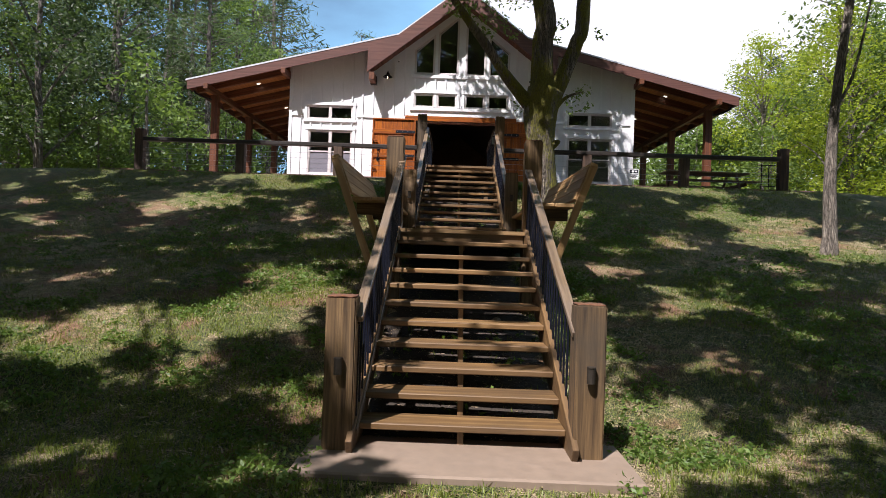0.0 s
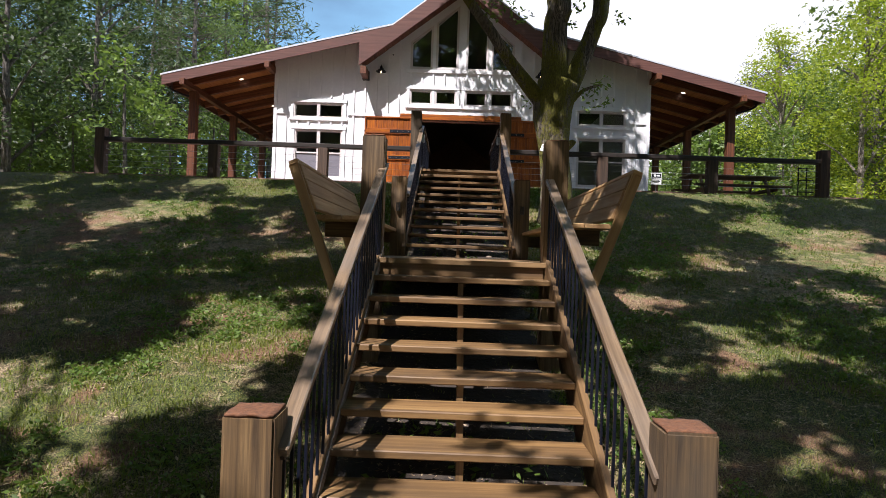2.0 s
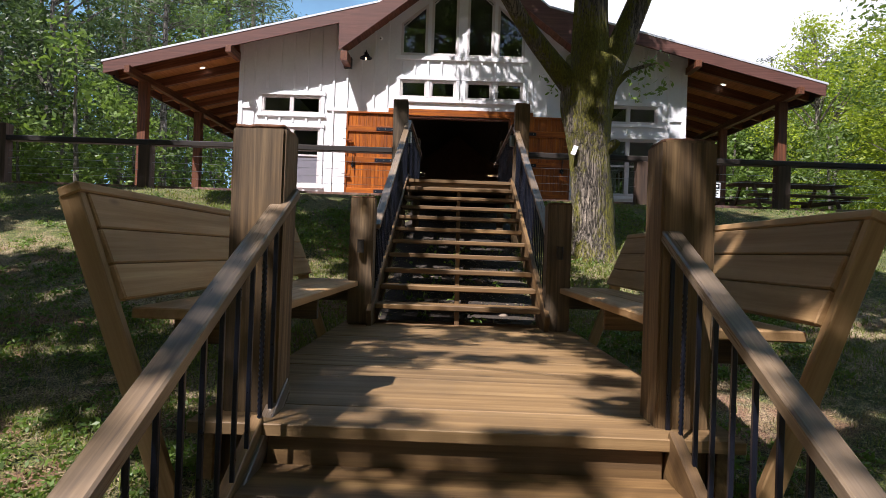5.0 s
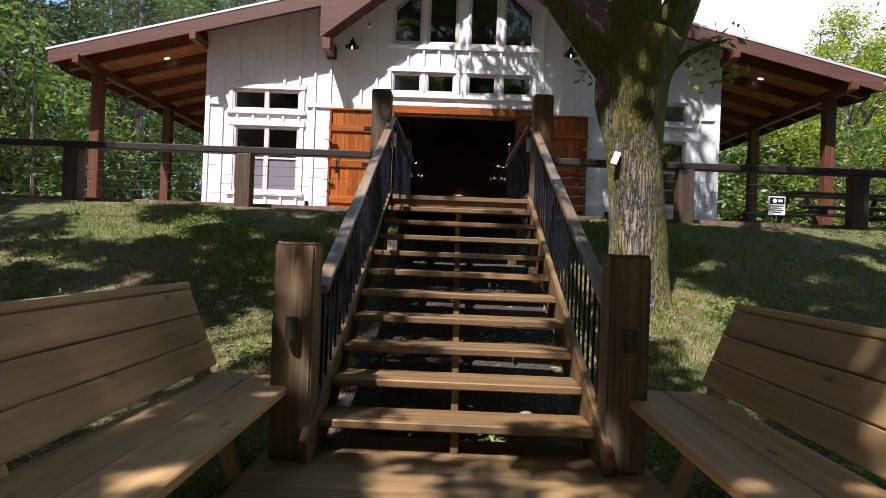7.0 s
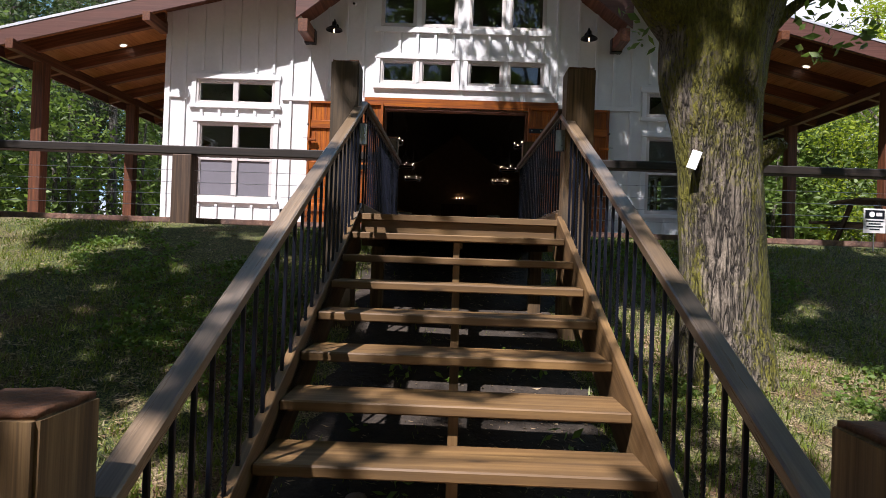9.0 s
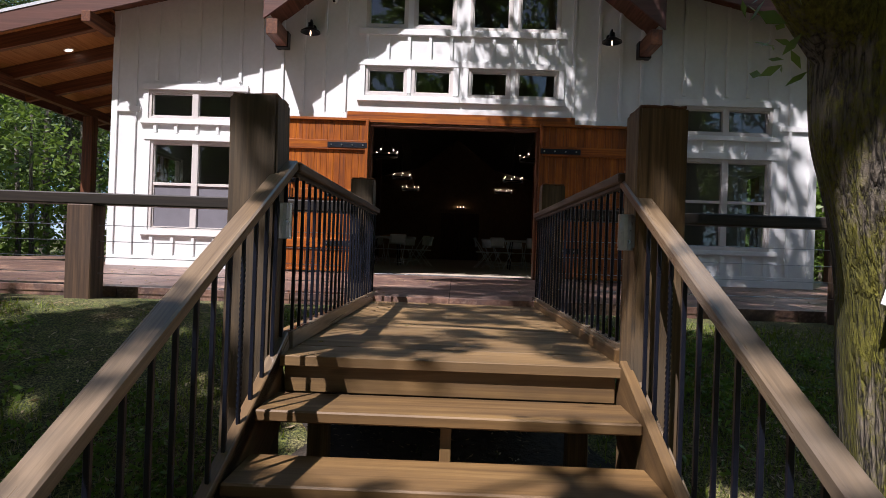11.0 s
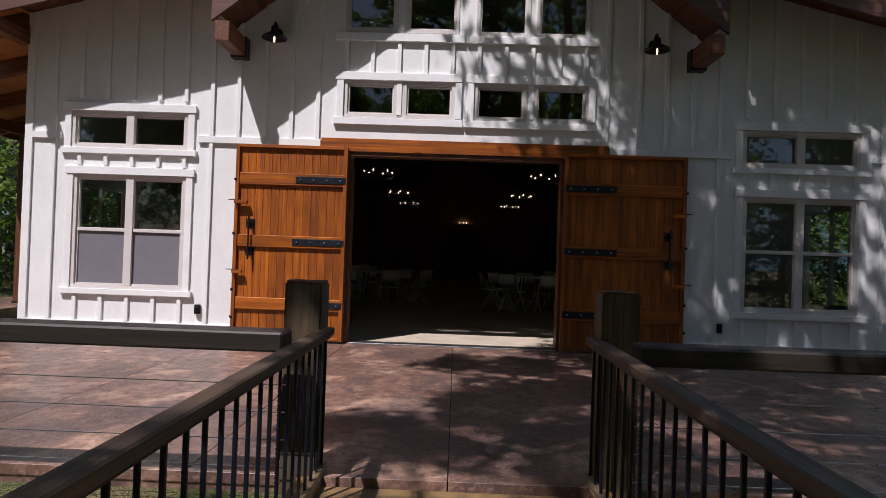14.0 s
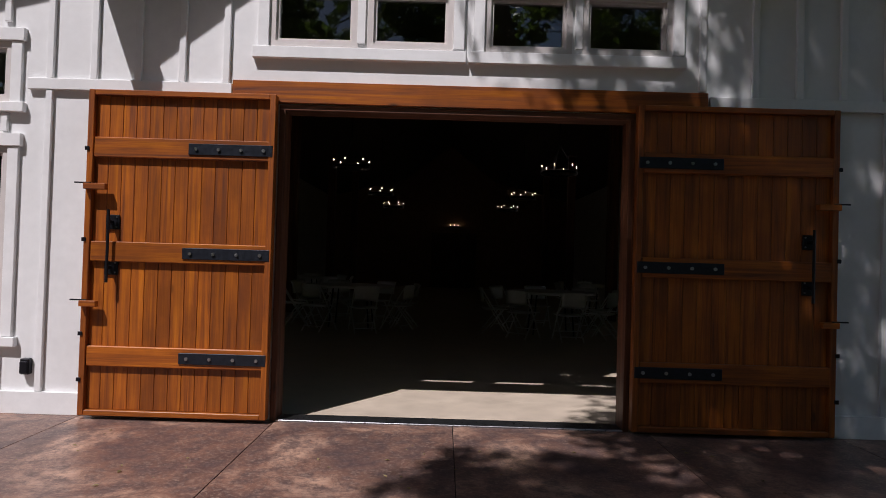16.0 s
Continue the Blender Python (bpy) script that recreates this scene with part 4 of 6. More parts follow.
RIDGES = [XL - 0.05, RCX - 2.05, RCX, RCX + 2.05, XR + 0.05]
for a, b in zip(RIDGES, RIDGES[1:]):
    roof_plate(a, b, -0.035, 0.012, FY - 0.05, BACK + 0.8, "metal_sheet", ROOFMETAL)
    roof_plate(a, b, 0.014, 0.06, FY, BACK + 0.7, "decking", BEAM["x"])
for xa, xb in ((XL, RCX - 2.05), (RCX + 2.05, XR)):
    roof_plate(xa, xb, 0.015, 0.30, FY - 0.04, FY - 0.001, "fascia", FASCIA["x"])
for s in (-1, 1):
    # the gable's rake board, deeper than the wings', cut plumb at its foot
    f = lambda d: RCX + s * d
    out = [(f(3.0), 3.80), (f(3.0), 4.56), (f(2.05), 4.99), (f(0.001), 6.59), (f(0.001), 6.1)]
    prism("rake_board", out, FY - 0.085, FY - 0.042, FASCIA["x"], roof)
    prism("rake_soffit", [(f(2.96), 3.93), (f(2.96), 3.99), (f(0.001), 6.27), (f(0.001), 6.21)], FY - 0.04, -0.001, BEAM["y"], roof)
    xb = f(2.86)
    bm_end = box("outrigger_beam", (xb - 0.085, FY - 0.11, 3.56), (xb + 0.085, -0.012, 3.79), BEAM["y"], roof, 0.006, "red-brown beam end on an iron shoe")
    box("beam_shoe", (xb - 0.1, -0.15, 3.54), (xb + 0.1, -0.004, 3.80), BLACK, bm_end, 0.004)
    xe = f(5.66)
    box("outrigger_beam", (xe - 0.07, FY - 0.13, roof_z(xe) - 0.47), (xe + 0.07, -0.002, roof_z(xe) - 0.305), BEAM["y"], roof, 0.006)
    # porch: eave beam, rafters, planks, gutter
    ex = f(8.11)
    wx = WX0 if s < 0 else WX1
    eb = roof_z(ex) - 0.42
    box("eave_beam", (ex - 0.07, FY - 0.13, eb - 0.02), (ex + 0.07, BACK + 0.4, eb + 0.16), BEAM["y"], roof, 0.006)
    tip = XL if s < 0 else XR
    yy = FY + 0.55
    while yy < BACK:
        a = Vector((wx + s * 0.002, yy, roof_z(wx) - 0.2))
        b = Vector((tip - s * 0.1, yy, roof_z(tip - s * 0.1) - 0.2))
        bar("rafter", a, b, 0.1, 0.23, BEAM, roof, 0.005)
        yy += 1.2
    k = 9
    xa = wx + s * 0.001
    for i in range(k):
        p, q = xa + (tip - s * 0.06 - xa) * i / k, xa + (tip - s * 0.06 - xa) * (i + 1) / k
        bm = bmesh.new()
        lo, hi = min(p, q) + 0.002, max(p, q) - 0.002
        slab_quad(bm, lo, hi, roof_z(lo) - 0.085, roof_z(hi) - 0.085, roof_z(lo) - 0.062, roof_z(hi) - 0.062, FY + 0.002, BACK)
        put("soffit_board", mesh_of(bm, "soffit_board", SOFFIT["y"]), roof)
    box("eave_fascia", (min(tip, tip - s * 0.04), FY, roof_z(tip) - 0.26), (max(tip, tip - s * 0.04), BACK + 0.6, roof_z(tip) - 0.02), FASCIA["y"], roof, 0.003)
    # front gutter return: a thin dark pipe that bends back to the post
    g = curve_points([(f(8.55), FY + 0.1, roof_z(tip) - 0.30), (f(8.52), FY + 0.15, roof_z(tip) - 0.38), (f(8.3), FY + 0.3, roof_z(tip) - 0.47), (f(8.12), FY + 0.45, roof_z(tip) - 0.5)], 5)
    v, fc = tube_rings(g, [0.03] * len(g), 8)
    put("downpipe", py_mesh("downpipe", v, fc, BLACK, True), roof)
    for y in (0.19, 3.67, 7.17, 10.65, 14.15, 17.65):
        po = thing("porch_post", "square brown-stained porch post under the eave", "post", "porch posts", (ex, y, 0.0))
        box("post", (ex - 0.11, y - 0.11, 0.0), (ex + 0.11, y + 0.11, eb - 0.021), BEAM["z"], po, 0.008)
        box("post_base", (ex - 0.125, y - 0.125, 0.0), (ex + 0.125, y + 0.125, 0.03), BLACK, po, 0.003)
    for y in (0.95, 4.55, 8.15):
        xd = f(6.95)
        zd = roof_z(xd) - 0.088
        tilt = Matrix.Rotation(math.atan(0.246) * s, 4, "Y")
        dl = thing("recessed_light", "small round recessed porch ceiling light", "ceiling light", "porch lights", (xd, y, zd))
        put("trim_ring", rod_mesh(0.085, 0.012, TRIM, 20), dl, Matrix.Translation((xd, y, zd)) @ tilt)
        put("lens", rod_mesh(0.06, 0.016, DOWNLIGHT, 16), dl, Matrix.Translation((xd, y, zd - 0.002)) @ tilt)

# ---- inside the hall ----
fl = box("floor", (DOOR0 - 4.1, 0.161, -0.15), (WX1 - 0.161, BACK, 0.0), INFLOOR, None, 0.0)
tagged(fl, "sealed pale concrete floor of the dim hall", "floor", kind="structure")
ceil = thing("ceiling", "dark plank ceiling of the hall", "ceiling", kind="structure")
prism("planks", [(WX0 + 0.17, under_z(WX0)), (RCX - 2.05, under_z(RCX - 2.05) - 0.05), (RCX, under_z(RCX) - 0.05), (RCX + 2.05, under_z(RCX + 2.05) - 0.05), (WX1 - 0.17, under_z(WX1)),
                 (WX1 - 0.17, under_z(WX1) - 0.05), (RCX + 2.05, under_z(RCX + 2.05) - 0.1), (RCX, under_z(RCX) - 0.1), (RCX - 2.05, under_z(RCX - 2.05) - 0.1), (WX0 + 0.17, under_z(WX0) - 0.05)], 0.17, BACK - 0.01, DARKWALL, ceil)


# ---- trees ----
def leaf_cloud(rng, centres, radii, per, size, flat=0.75, needle=False):
    """Small bent leaves scattered through uneven clumps: vertices and faces."""
    verts, faces = [], []
    for (c, r) in zip(centres, radii):
        n = max(3, int(per * r * r))
        d = rng.normal(size=(n, 3))
        d /= np.linalg.norm(d, axis=1)[:, None]
        d *= (rng.random(n) ** 0.45)[:, None] * r
        d[:, 2] *= flat
        p = d + np.array(c)
        a = rng.normal(size=(n, 3))
        a[:, 2] *= 0.6
        a /= np.linalg.norm(a, axis=1)[:, None]
        b = np.cross(a, rng.normal(size=(n, 3)))
        b /= np.linalg.norm(b, axis=1)[:, None]
        ln = size * (0.6 + 0.8 * rng.random(n))[:, None]
        wd = ln * (0.14 if needle else 0.42)
        q = np.stack([p - a * ln * 0.5, p + b * wd * 0.5 + a * ln * 0.05, p + a * ln * 0.5, p - b * wd * 0.5 + a * ln * 0.05], 1)
        o = len(verts)
        verts.extend(q.reshape(-1, 3).tolist())
        faces.extend([(o + 4 * i, o + 4 * i + 1, o + 4 * i + 2, o + 4 * i + 3) for i in range(n)])
    return verts, faces


def join(parts):
    verts, faces = [], []
    for v, f in parts:
        o = len(verts)
        verts.extend(v)
        faces.extend([tuple(i + o for i in g) for g in f])
    return verts, faces


def broadleaf(name, label, height, spread, clear, trunk_r, bark_m, leaf_m, seed, clumps=60, per=60, size=0.2, group="woodland trees"):
    """A tapered trunk with limbs and a crown of leafy clumps; clear: height of the lowest leaves."""
    rng = np.random.default_rng(seed)
    rnd = random.Random(seed)
    tr = thing(name, label, "tree", group)
    lean = Vector((rnd.uniform(-0.5, 0.5), rnd.uniform(-0.5, 0.5), 0))
    pts = curve_points([(0, 0, -0.4), (lean.x * 0.15, lean.y * 0.15, height * 0.25), (lean.x * 0.5 + rnd.uniform(-0.2, 0.2), lean.y * 0.4, height * 0.55), (lean.x, lean.y, height * 0.92)], 5)
    rad = [trunk_r * (1.25 if i == 0 else 1.0) * (1 - 0.85 * i / (len(pts) - 1)) + 0.02 for i in range(len(pts))]
    limbs = [tube_rings(pts, rad, 9, 0.12, seed)]
    cs, rs = [], []
    for i in range(clumps):
        t = rnd.random() ** 0.8
        z = clear + (height - clear) * t
        prof = math.sin(math.pi * min(1.0, 0.18 + 0.82 * t) ** 0.9) ** 0.7 if t < 0.98 else 0.2
        ang = rnd.uniform(0, 2 * math.pi)
        d = spread * prof * math.sqrt(rnd.random()) * rnd.uniform(0.7, 1.15)
        axis = pts[min(len(pts) - 1, int(len(pts) * z / height))]
        c = Vector((axis.x + math.cos(ang) * d, axis.y + math.sin(ang) * d, z))
        cs.append(tuple(c))
        rs.append(spread * rnd.uniform(0.17, 0.34))
        if i % 4 == 0 and group != "understory":
            base = pts[max(1, min(len(pts) - 2, int(len(pts) * max(0.2, (z - d * 0.5) / height))))]
            mid = (base + c) / 2 + Vector((0, 0, 0.12 * d))
            lp = curve_points([base, mid, c], 3)
            limbs.append(tube_rings(lp, [trunk_r * 0.32 * (1 - 0.85 * j / (len(lp) - 1)) + 0.012 for j in range(len(lp))], 5, 0, seed + i))
    put("trunk", py_mesh("trunk", *join(limbs), bark_m, True), tr)
    put("crown", py_mesh("crown", *leaf_cloud(rng, cs, rs, per, size), leaf_m), tr)
    return tr


def pine(name, label, height, clear, trunk_r, seed, group="woodland trees"):
    rng = np.random.default_rng(seed)
    rnd = random.Random(seed)
    tr = thing(name, label, "tree", group)
    pts = curve_points([(0, 0, -0.4), (rnd.uniform(-0.2, 0.2), rnd.uniform(-0.2, 0.2), height * 0.5), (rnd.uniform(-0.4, 0.4), 0, height)], 7)
    limbs = [tube_rings(pts, [trunk_r * (1 - 0.88 * i / (len(pts) - 1)) + 0.015 for i in range(len(pts))], 9, 0.08, seed)]
    cs, rs = [], []
    for i in range(52):
        t = rnd.random()
        z = clear + (height - clear) * t
        reach = (height * 0.17) * (1.05 - t) ** 0.7 * rnd.uniform(0.5, 1.1) + 0.2
        ang = rnd.uniform(0, 2 * math.pi)
        c = Vector((math.cos(ang) * reach, math.sin(ang) * reach, z + reach * 0.15))
        limbs.append(tube_rings([Vector((0, 0, z - reach * 0.15)), c], [0.035, 0.012], 4, 0, seed + i))
        for q in (0.55, 1.0):
            cs.append(tuple(Vector((0, 0, z)).lerp(c, q)))
            rs.append(rnd.uniform(0.45, 0.8) * (0.7 + 0.5 * q))
    put("trunk", py_mesh("trunk", *join(limbs), FARBARK, True), tr)
    put("crown", py_mesh("crown", *leaf_cloud(rng, cs, rs, 60, 0.38, 0.6, True), NEEDLE), tr)
    return tr


# the tree that grows beside the upper flight
BOUGH_ENDS = ((-2.1, -8.4, 8.0), (-2.4, -7.4, 8.0), (-3.4, -7.9, 8.0), (-1.9, -6.9, 8.0), (-0.9, -7.4, 8.0), (0.1, -7.9, 8.0), (0.6, -6.9, 8.0), (-0.3, -8.7, 8.0), (1.3, -8.4, 8.0), (-1.4, -6.6, 8.0),
              (-1.0, -10.8, 7.0), (-1.0, -10.8, 8.8), (-3.4, -6.6, 9.7), (0.2, -12.0, 7.0), (0.8, -10.8, 7.0), (-3.4, -9.0, 10.6), (1.4, -12.0, 7.0),
              (-2.8, -10.2, 10.6), (-3.4, -8.4, 10.6), (0.8, -8.4, 10.6), (-0.4, -12.0, 10.6), (0.8, -12.0, 5.2),
              (-1.4, -11.2, 7.9), (1.0, -10.6, 5.2), (-2.6, -6.4, 9.7), (-3.2, -8.8, 8.8), (-0.8, -10.6, 9.7), (-0.2, -9.4, 10.6), (-3.2, -8.8, 10.6), (-2.0, -7.0, 10.6),
              (-2.0, -5.8, 10.6), (-1.4, -5.2, 10.6),
              (0.4, -11.8, 7.9), (-3.2, -7.0, 10.6), (0.4, -12.4, 5.2), (2.2, -12.4, 6.1), (-3.2, -8.8, 9.7), (-0.2, -12.4, 10.6), (0.4, -8.2, 10.6),
              (1.0, -12.4, 7.0))


def big_tree():
    gx, gy = 1.695, -7.85
    gz = ground_z(gx, gy)
    tr = thing("tree", "forked shade tree with mossy grey bark beside the stairs", "tree", at=(gx, gy, gz))
    lines = [
        ([(gx + 0.05, gy, gz - 0.3), (gx + 0.05, gy, gz + 0.25), (gx + 0.0417, gy, -0.31), (gx, gy, 0.29), (gx - 0.03, gy, 0.6), (gx - 0.06, gy, 0.85), (gx - 0.05, gy, 1.15), (gx + 0.03, gy, 1.50)], [0.42, 0.285, 0.262, 0.262, 0.29, 0.325, 0.335, 0.36]),
        ([(gx - 0.04, gy, 1.22), (gx - 0.05, gy - 0.0278, 1.82), (gx - 0.06, gy - 0.0556, 2.47), (gx - 0.08, gy - 0.0926, 3.21), (gx - 0.833, gy + 0.556, 6.45), (gx - 1.85, gy + 1.48, 10.15)], [0.24, 0.225, 0.205, 0.19, 0.115, 0.037]),
        ([(gx + 0.139, gy, 1.26), (gx + 0.417, gy + 0.0278, 1.91), (gx + 0.63, gy + 0.0556, 2.47), (gx + 0.759, gy + 0.0926, 3.12), (gx + 0.833, gy + 0.833, 6.45), (gx + 0.185, gy + 1.85, 10.15)], [0.204, 0.153, 0.148, 0.144, 0.102, 0.037]),
        ([(gx - 0.167, gy, 1.08), (gx - 0.45, gy - 0.0741, 1.36), (gx - 0.82, gy - 0.185, 1.77), (gx - 1.22, gy - 0.324, 2.28), (gx - 1.62, gy - 0.463, 2.75), (gx - 2.69, gy - 0.833, 4.04), (gx - 3.98, gy - 1.39, 5.25)], [0.157, 0.13, 0.108, 0.09, 0.078, 0.055, 0.0185]),
        ([(gx - 0.37, gy, 3.95), (gx - 0.741, gy - 1.3, 5.15), (gx - 1.2, gy - 2.96, 6.26), (gx - 1.85, gy - 4.07, 8.12), (gx - 2.04, gy - 4.26, 9.60)], [0.0926, 0.0694, 0.0509, 0.0324, 0.0139]),
        ([(gx - 0.648, gy + 0.37, 5.52), (gx - 2.22, gy - 0.185, 7.01), (gx - 4.07, gy - 1.11, 8.67), (gx - 4.82, gy - 1.11, 9.78)], [0.0833, 0.0556, 0.037, 0.0139]),
        ([(gx + 0.232, gy, 1.13), (gx + 0.463, gy - 0.0463, 1.36), (gx + 0.787, gy - 0.0926, 1.47)], [0.0556, 0.0324, 0.0111]),
        ([(gx + 0.185, gy - 0.111, 0.36), (gx + 0.287, gy - 0.185, 0.43), (gx + 0.306, gy - 0.204, 0.45)], [0.0926, 0.0556, 0.0278]),
    ]
    limbs = []
    for i, (p, r) in enumerate(lines):
        cp = curve_points(p, 7)
        rr = [np.interp(j / 7, range(len(r)), r) for j in range(len(cp))]
        limbs.append(tube_rings(cp, rr, 18 if i == 0 else 12, 0.22 if i == 0 else 0.15, i + 3))
    put("trunk", py_mesh("trunk", *join(limbs), OAKBARK, True), tr)
    rng = np.random.default_rng(5)
    rnd = random.Random(5)
    cs, rs = [], []
    for (ox, oy, oz), (ax, ay, az), n in (((0.35, -4.5, 9.4), (2.4, 2.3, 2.9), 150), ((-1.2, -7.6, 9.6), (1.9, 2.0, 2.2), 26), ((2.4, -7.8, 8.2), (2.0, 2.2, 2.4), 34), ((4.6, -6.4, 7.9), (2.1, 2.3, 1.5), 44)):
        for i in range(n):
            d = Vector((rnd.gauss(0, 1), rnd.gauss(0, 1), rnd.gauss(0, 1))).normalized() * rnd.random() ** 0.4
            cs.append((ox + d.x * ax, oy + d.y * ay, oz + d.z * az))
            rs.append(rnd.uniform(0.45, 0.9))
    es = []
    # leafy ends of the boughs that reach out over the stairs
    for x, y, z in BOUGH_ENDS:
        for i in range(4):
            es.append((x + rnd.uniform(-0.3, 0.3), y + rnd.uniform(-0.3, 0.3), z + rnd.uniform(-0.3, 0.3)))
    put("crown", py_mesh("crown", *join([leaf_cloud(rng, cs, rs, 190, 0.19), leaf_cloud(rng, es, [0.4] * len(es), 800, 0.18)]), LEAF_MID), tr)
    cs = [(gx + 0.741, gy - 0.0926, 1.47), (gx + 0.556, gy - 0.0741, 1.28), (gx + 0.833, gy - 0.0926, 1.17), (gx + 0.574, gy - 0.0926, 1.03), (gx - 1.02, gy - 0.278, 2.75), (gx - 1.39, gy - 0.37, 2.93), (gx - 1.76, gy - 0.463, 3.02), (gx - 0.695, gy - 0.278, 2.51),
          (gx + 0.278, gy, 2.84), (gx + 0.185, gy, 2.51), (gx - 1.2, gy - 0.37, 2.51), (gx + 1.06, gy, 2.65), (gx - 2.13, gy - 0.463, 3.39), (gx - 1.48, gy - 0.463, 3.39), (gx - 1.02, gy - 0.278, 3.39), (gx - 1.85, gy - 0.37, 3.86), (gx - 0.556, gy - 0.185, 3.30), (gx - 0.55, gy - 0.05, 1.22), (gx - 0.5, gy, 1.08)]
    put("low_foliage", py_mesh("low_foliage", *leaf_cloud(rng, cs, [0.22, 0.18, 0.17, 0.14, 0.3, 0.35, 0.4, 0.22, 0.2, 0.16, 0.2, 0.2, 0.4, 0.5, 0.45, 0.6, 0.35, 0.14, 0.1], 800, 0.09), LEAF_MID), tr, None, "sprays of small green leaves")
    return tr


big_tree()


def slim_tree():
    gx, gy = 6.17, -10.1
    gz = ground_z(gx, gy)
    tr = thing("tree", "slender leaning tree with pale scaly bark on the slope", "tree", at=(gx, gy, gz))
    cp = curve_points([(gx - 0.02, gy, gz - 0.3), (gx, gy, gz + 0.25), (gx - 0.02, gy, gz + 1.2), (gx + 0.02, gy, 0.6), (gx + 0.2, gy, 2.4), (gx + 0.5, gy, 4.5), (gx + 0.9, gy, 8.0)], 6)
    rr = [np.interp(j / 6, range(7), [0.2, 0.12, 0.09, 0.078, 0.068, 0.06, 0.03]) for j in range(len(cp))]
    tw = curve_points([(gx + 0.02, gy, 0.7), (gx + 0.3, gy, 1.3), (gx + 0.5, gy, 2.2), (gx + 0.65, gy, 3.2)], 4)
    put("trunk", py_mesh("trunk", *join([tube_rings(cp, rr, 12, 0.18, 2), tube_rings(tw, [0.03 - 0.0015 * i for i in range(len(tw))], 6, 0, 4)]), THINBARK, True), tr)
    rng = np.random.default_rng(8)
    rnd = random.Random(8)
    cs = [(gx + 0.7 + rnd.uniform(-2.4, 2.4), gy + rnd.uniform(-2.4, 2.4), rnd.uniform(5.2, 9.5)) for i in range(34)]
    put("crown", py_mesh("crown", *leaf_cloud(rng, cs, [rnd.uniform(0.45, 0.85) for c in cs], 120, 0.14), LEAF_YEL), tr)
    return tr


slim_tree()

# openings in the leaf cover through which the sun reaches the slope: middle x, y and half widths
GAPS = ((-4.9, -7.9, 0.6, 0.6), (-4.4, -6.1, 1.2, 0.25), (-3.8, -6.9, 0.5, 0.2), (-1.8, -12.7, 0.5, 0.9), (-3.2, -14.8, 1.6, 0.5), (-2.2, -14.2, 0.8, 0.6),
        (-1.65, -8.9, 0.35, 0.5), (-3.0, -5.6, 0.6, 0.2), (-2.0, -5.9, 0.25, 0.2), (5.8, -7.8, 1.4, 0.6), (6.2, -9.6, 1.1, 1.2), (2.5, -12.7, 0.5, 0.35), (2.3, -11.6, 0.4, 0.3),
        (2.1, -8.1, 0.55, 1.0), (1.4, -7.8, 0.3, 0.7), (5.2, -5.75, 1.4, 0.3), (0.3, -17.0, 1.2, 0.5), (1.2, -16.3, 0.85, 0.8), (2.3, -16.5, 0.5, 0.25), (1.72, -11.6, 0.2, 0.3), (8.3, -4.9, 0.5, 0.4))
SHADE_TREES = ((-8.2, -15.2, 1), (-10.8, -9.8, 1), (9.6, -14.5, -1), (5.2, -21.2, -1))


def open_sky(x, y):
    """Whether the spot lies in an opening; the leaves round it reach a little inwards."""
    return any(((x - a) / (c + 0.09)) ** 2 + ((y - b) / (d + 0.09)) ** 2 < 1 for a, b, c, d in GAPS)


def stair_z(y):
    """Height of the slab, flights, landing and walkway along their middle."""
    return float(np.interp(y, (-16.6, -13.8, -10.8, -7.6), (-3.1, -1.75, -1.65, -0.1)))


def stair_ends(seed):
    """Small sprays whose shadows dapple the stairs: denser over the landing than over the lower flight."""
    rnd = random.Random(seed)
    ends = []
    y = -16.3
    while y < -4.7:
        x = -1.2
        while x < 1.5:
            a, b = x + rnd.uniform(-0.08, 0.08), y + rnd.uniform(-0.08, 0.08)
            x += 0.27
            share = float(np.interp(b, (-17.0, -14.8, -13.8, -11.0, -8.6, -7.4, -5.0), (-0.3, -0.22, 0.1, 0.3, 0.16, -0.04, -0.04)))
            if -16.2 < b < -13.4 and -0.55 < a < -0.2:
                share += 0.3
            if -10.6 < b < -7.4:
                share += 0.3 if a < -0.1 else -0.22
            if noise.noise(Vector((a * 1.15, b * 1.9, 3.7))) + 0.35 * noise.noise(Vector((a * 3.1, b * 3.9, 8.2))) < -share:
                continue
            h = rnd.uniform(6.6, 8.2)
            ends.append(Vector((a, b, stair_z(b))) - SUN_WAY * (h / -SUN_WAY.z))
        y += 0.27
    return ends


def over_stairs(x, y):
    """Whether the sun's way to this spot of ground passes close to the stairs."""
    lift = 0.36 * (stair_z(y) - ground_z(x, y))
    return -0.85 < x - lift < 1.05 and -17.2 < y < -4.7


def canopy_ends(seed):
    """Leafy bough ends over the slope, each on the sun's way to a shaded spot, shared out to the nearest trunk."""
    rnd = random.Random(seed)
    shares = {t: [] for t in SHADE_TREES}
    y = -19.5
    while y < 0.0:
        x = -11.0
        while x < 10.5:
            px_, py_ = x + rnd.uniform(-0.3, 0.3), y + rnd.uniform(-0.3, 0.3)
            x += 0.64
            if open_sky(px_, py_) or (py_ > -5.4 and -4.8 < px_ < 5.6) or (py_ > -4.1 and px_ <= -4.8) or over_stairs(px_, py_) or rnd.random() < 0.03:
                continue
            h = rnd.uniform(7.0, 9.5)
            gz = ground_z(px_, py_)
            e = Vector((px_, py_, gz)) - SUN_WAY * (h / -SUN_WAY.z)
            t = min(SHADE_TREES, key=lambda q: (q[0] - e.x) ** 2 + (q[1] - e.y) ** 2)
            shares[t].append(e)
        y += 0.64
    return shares


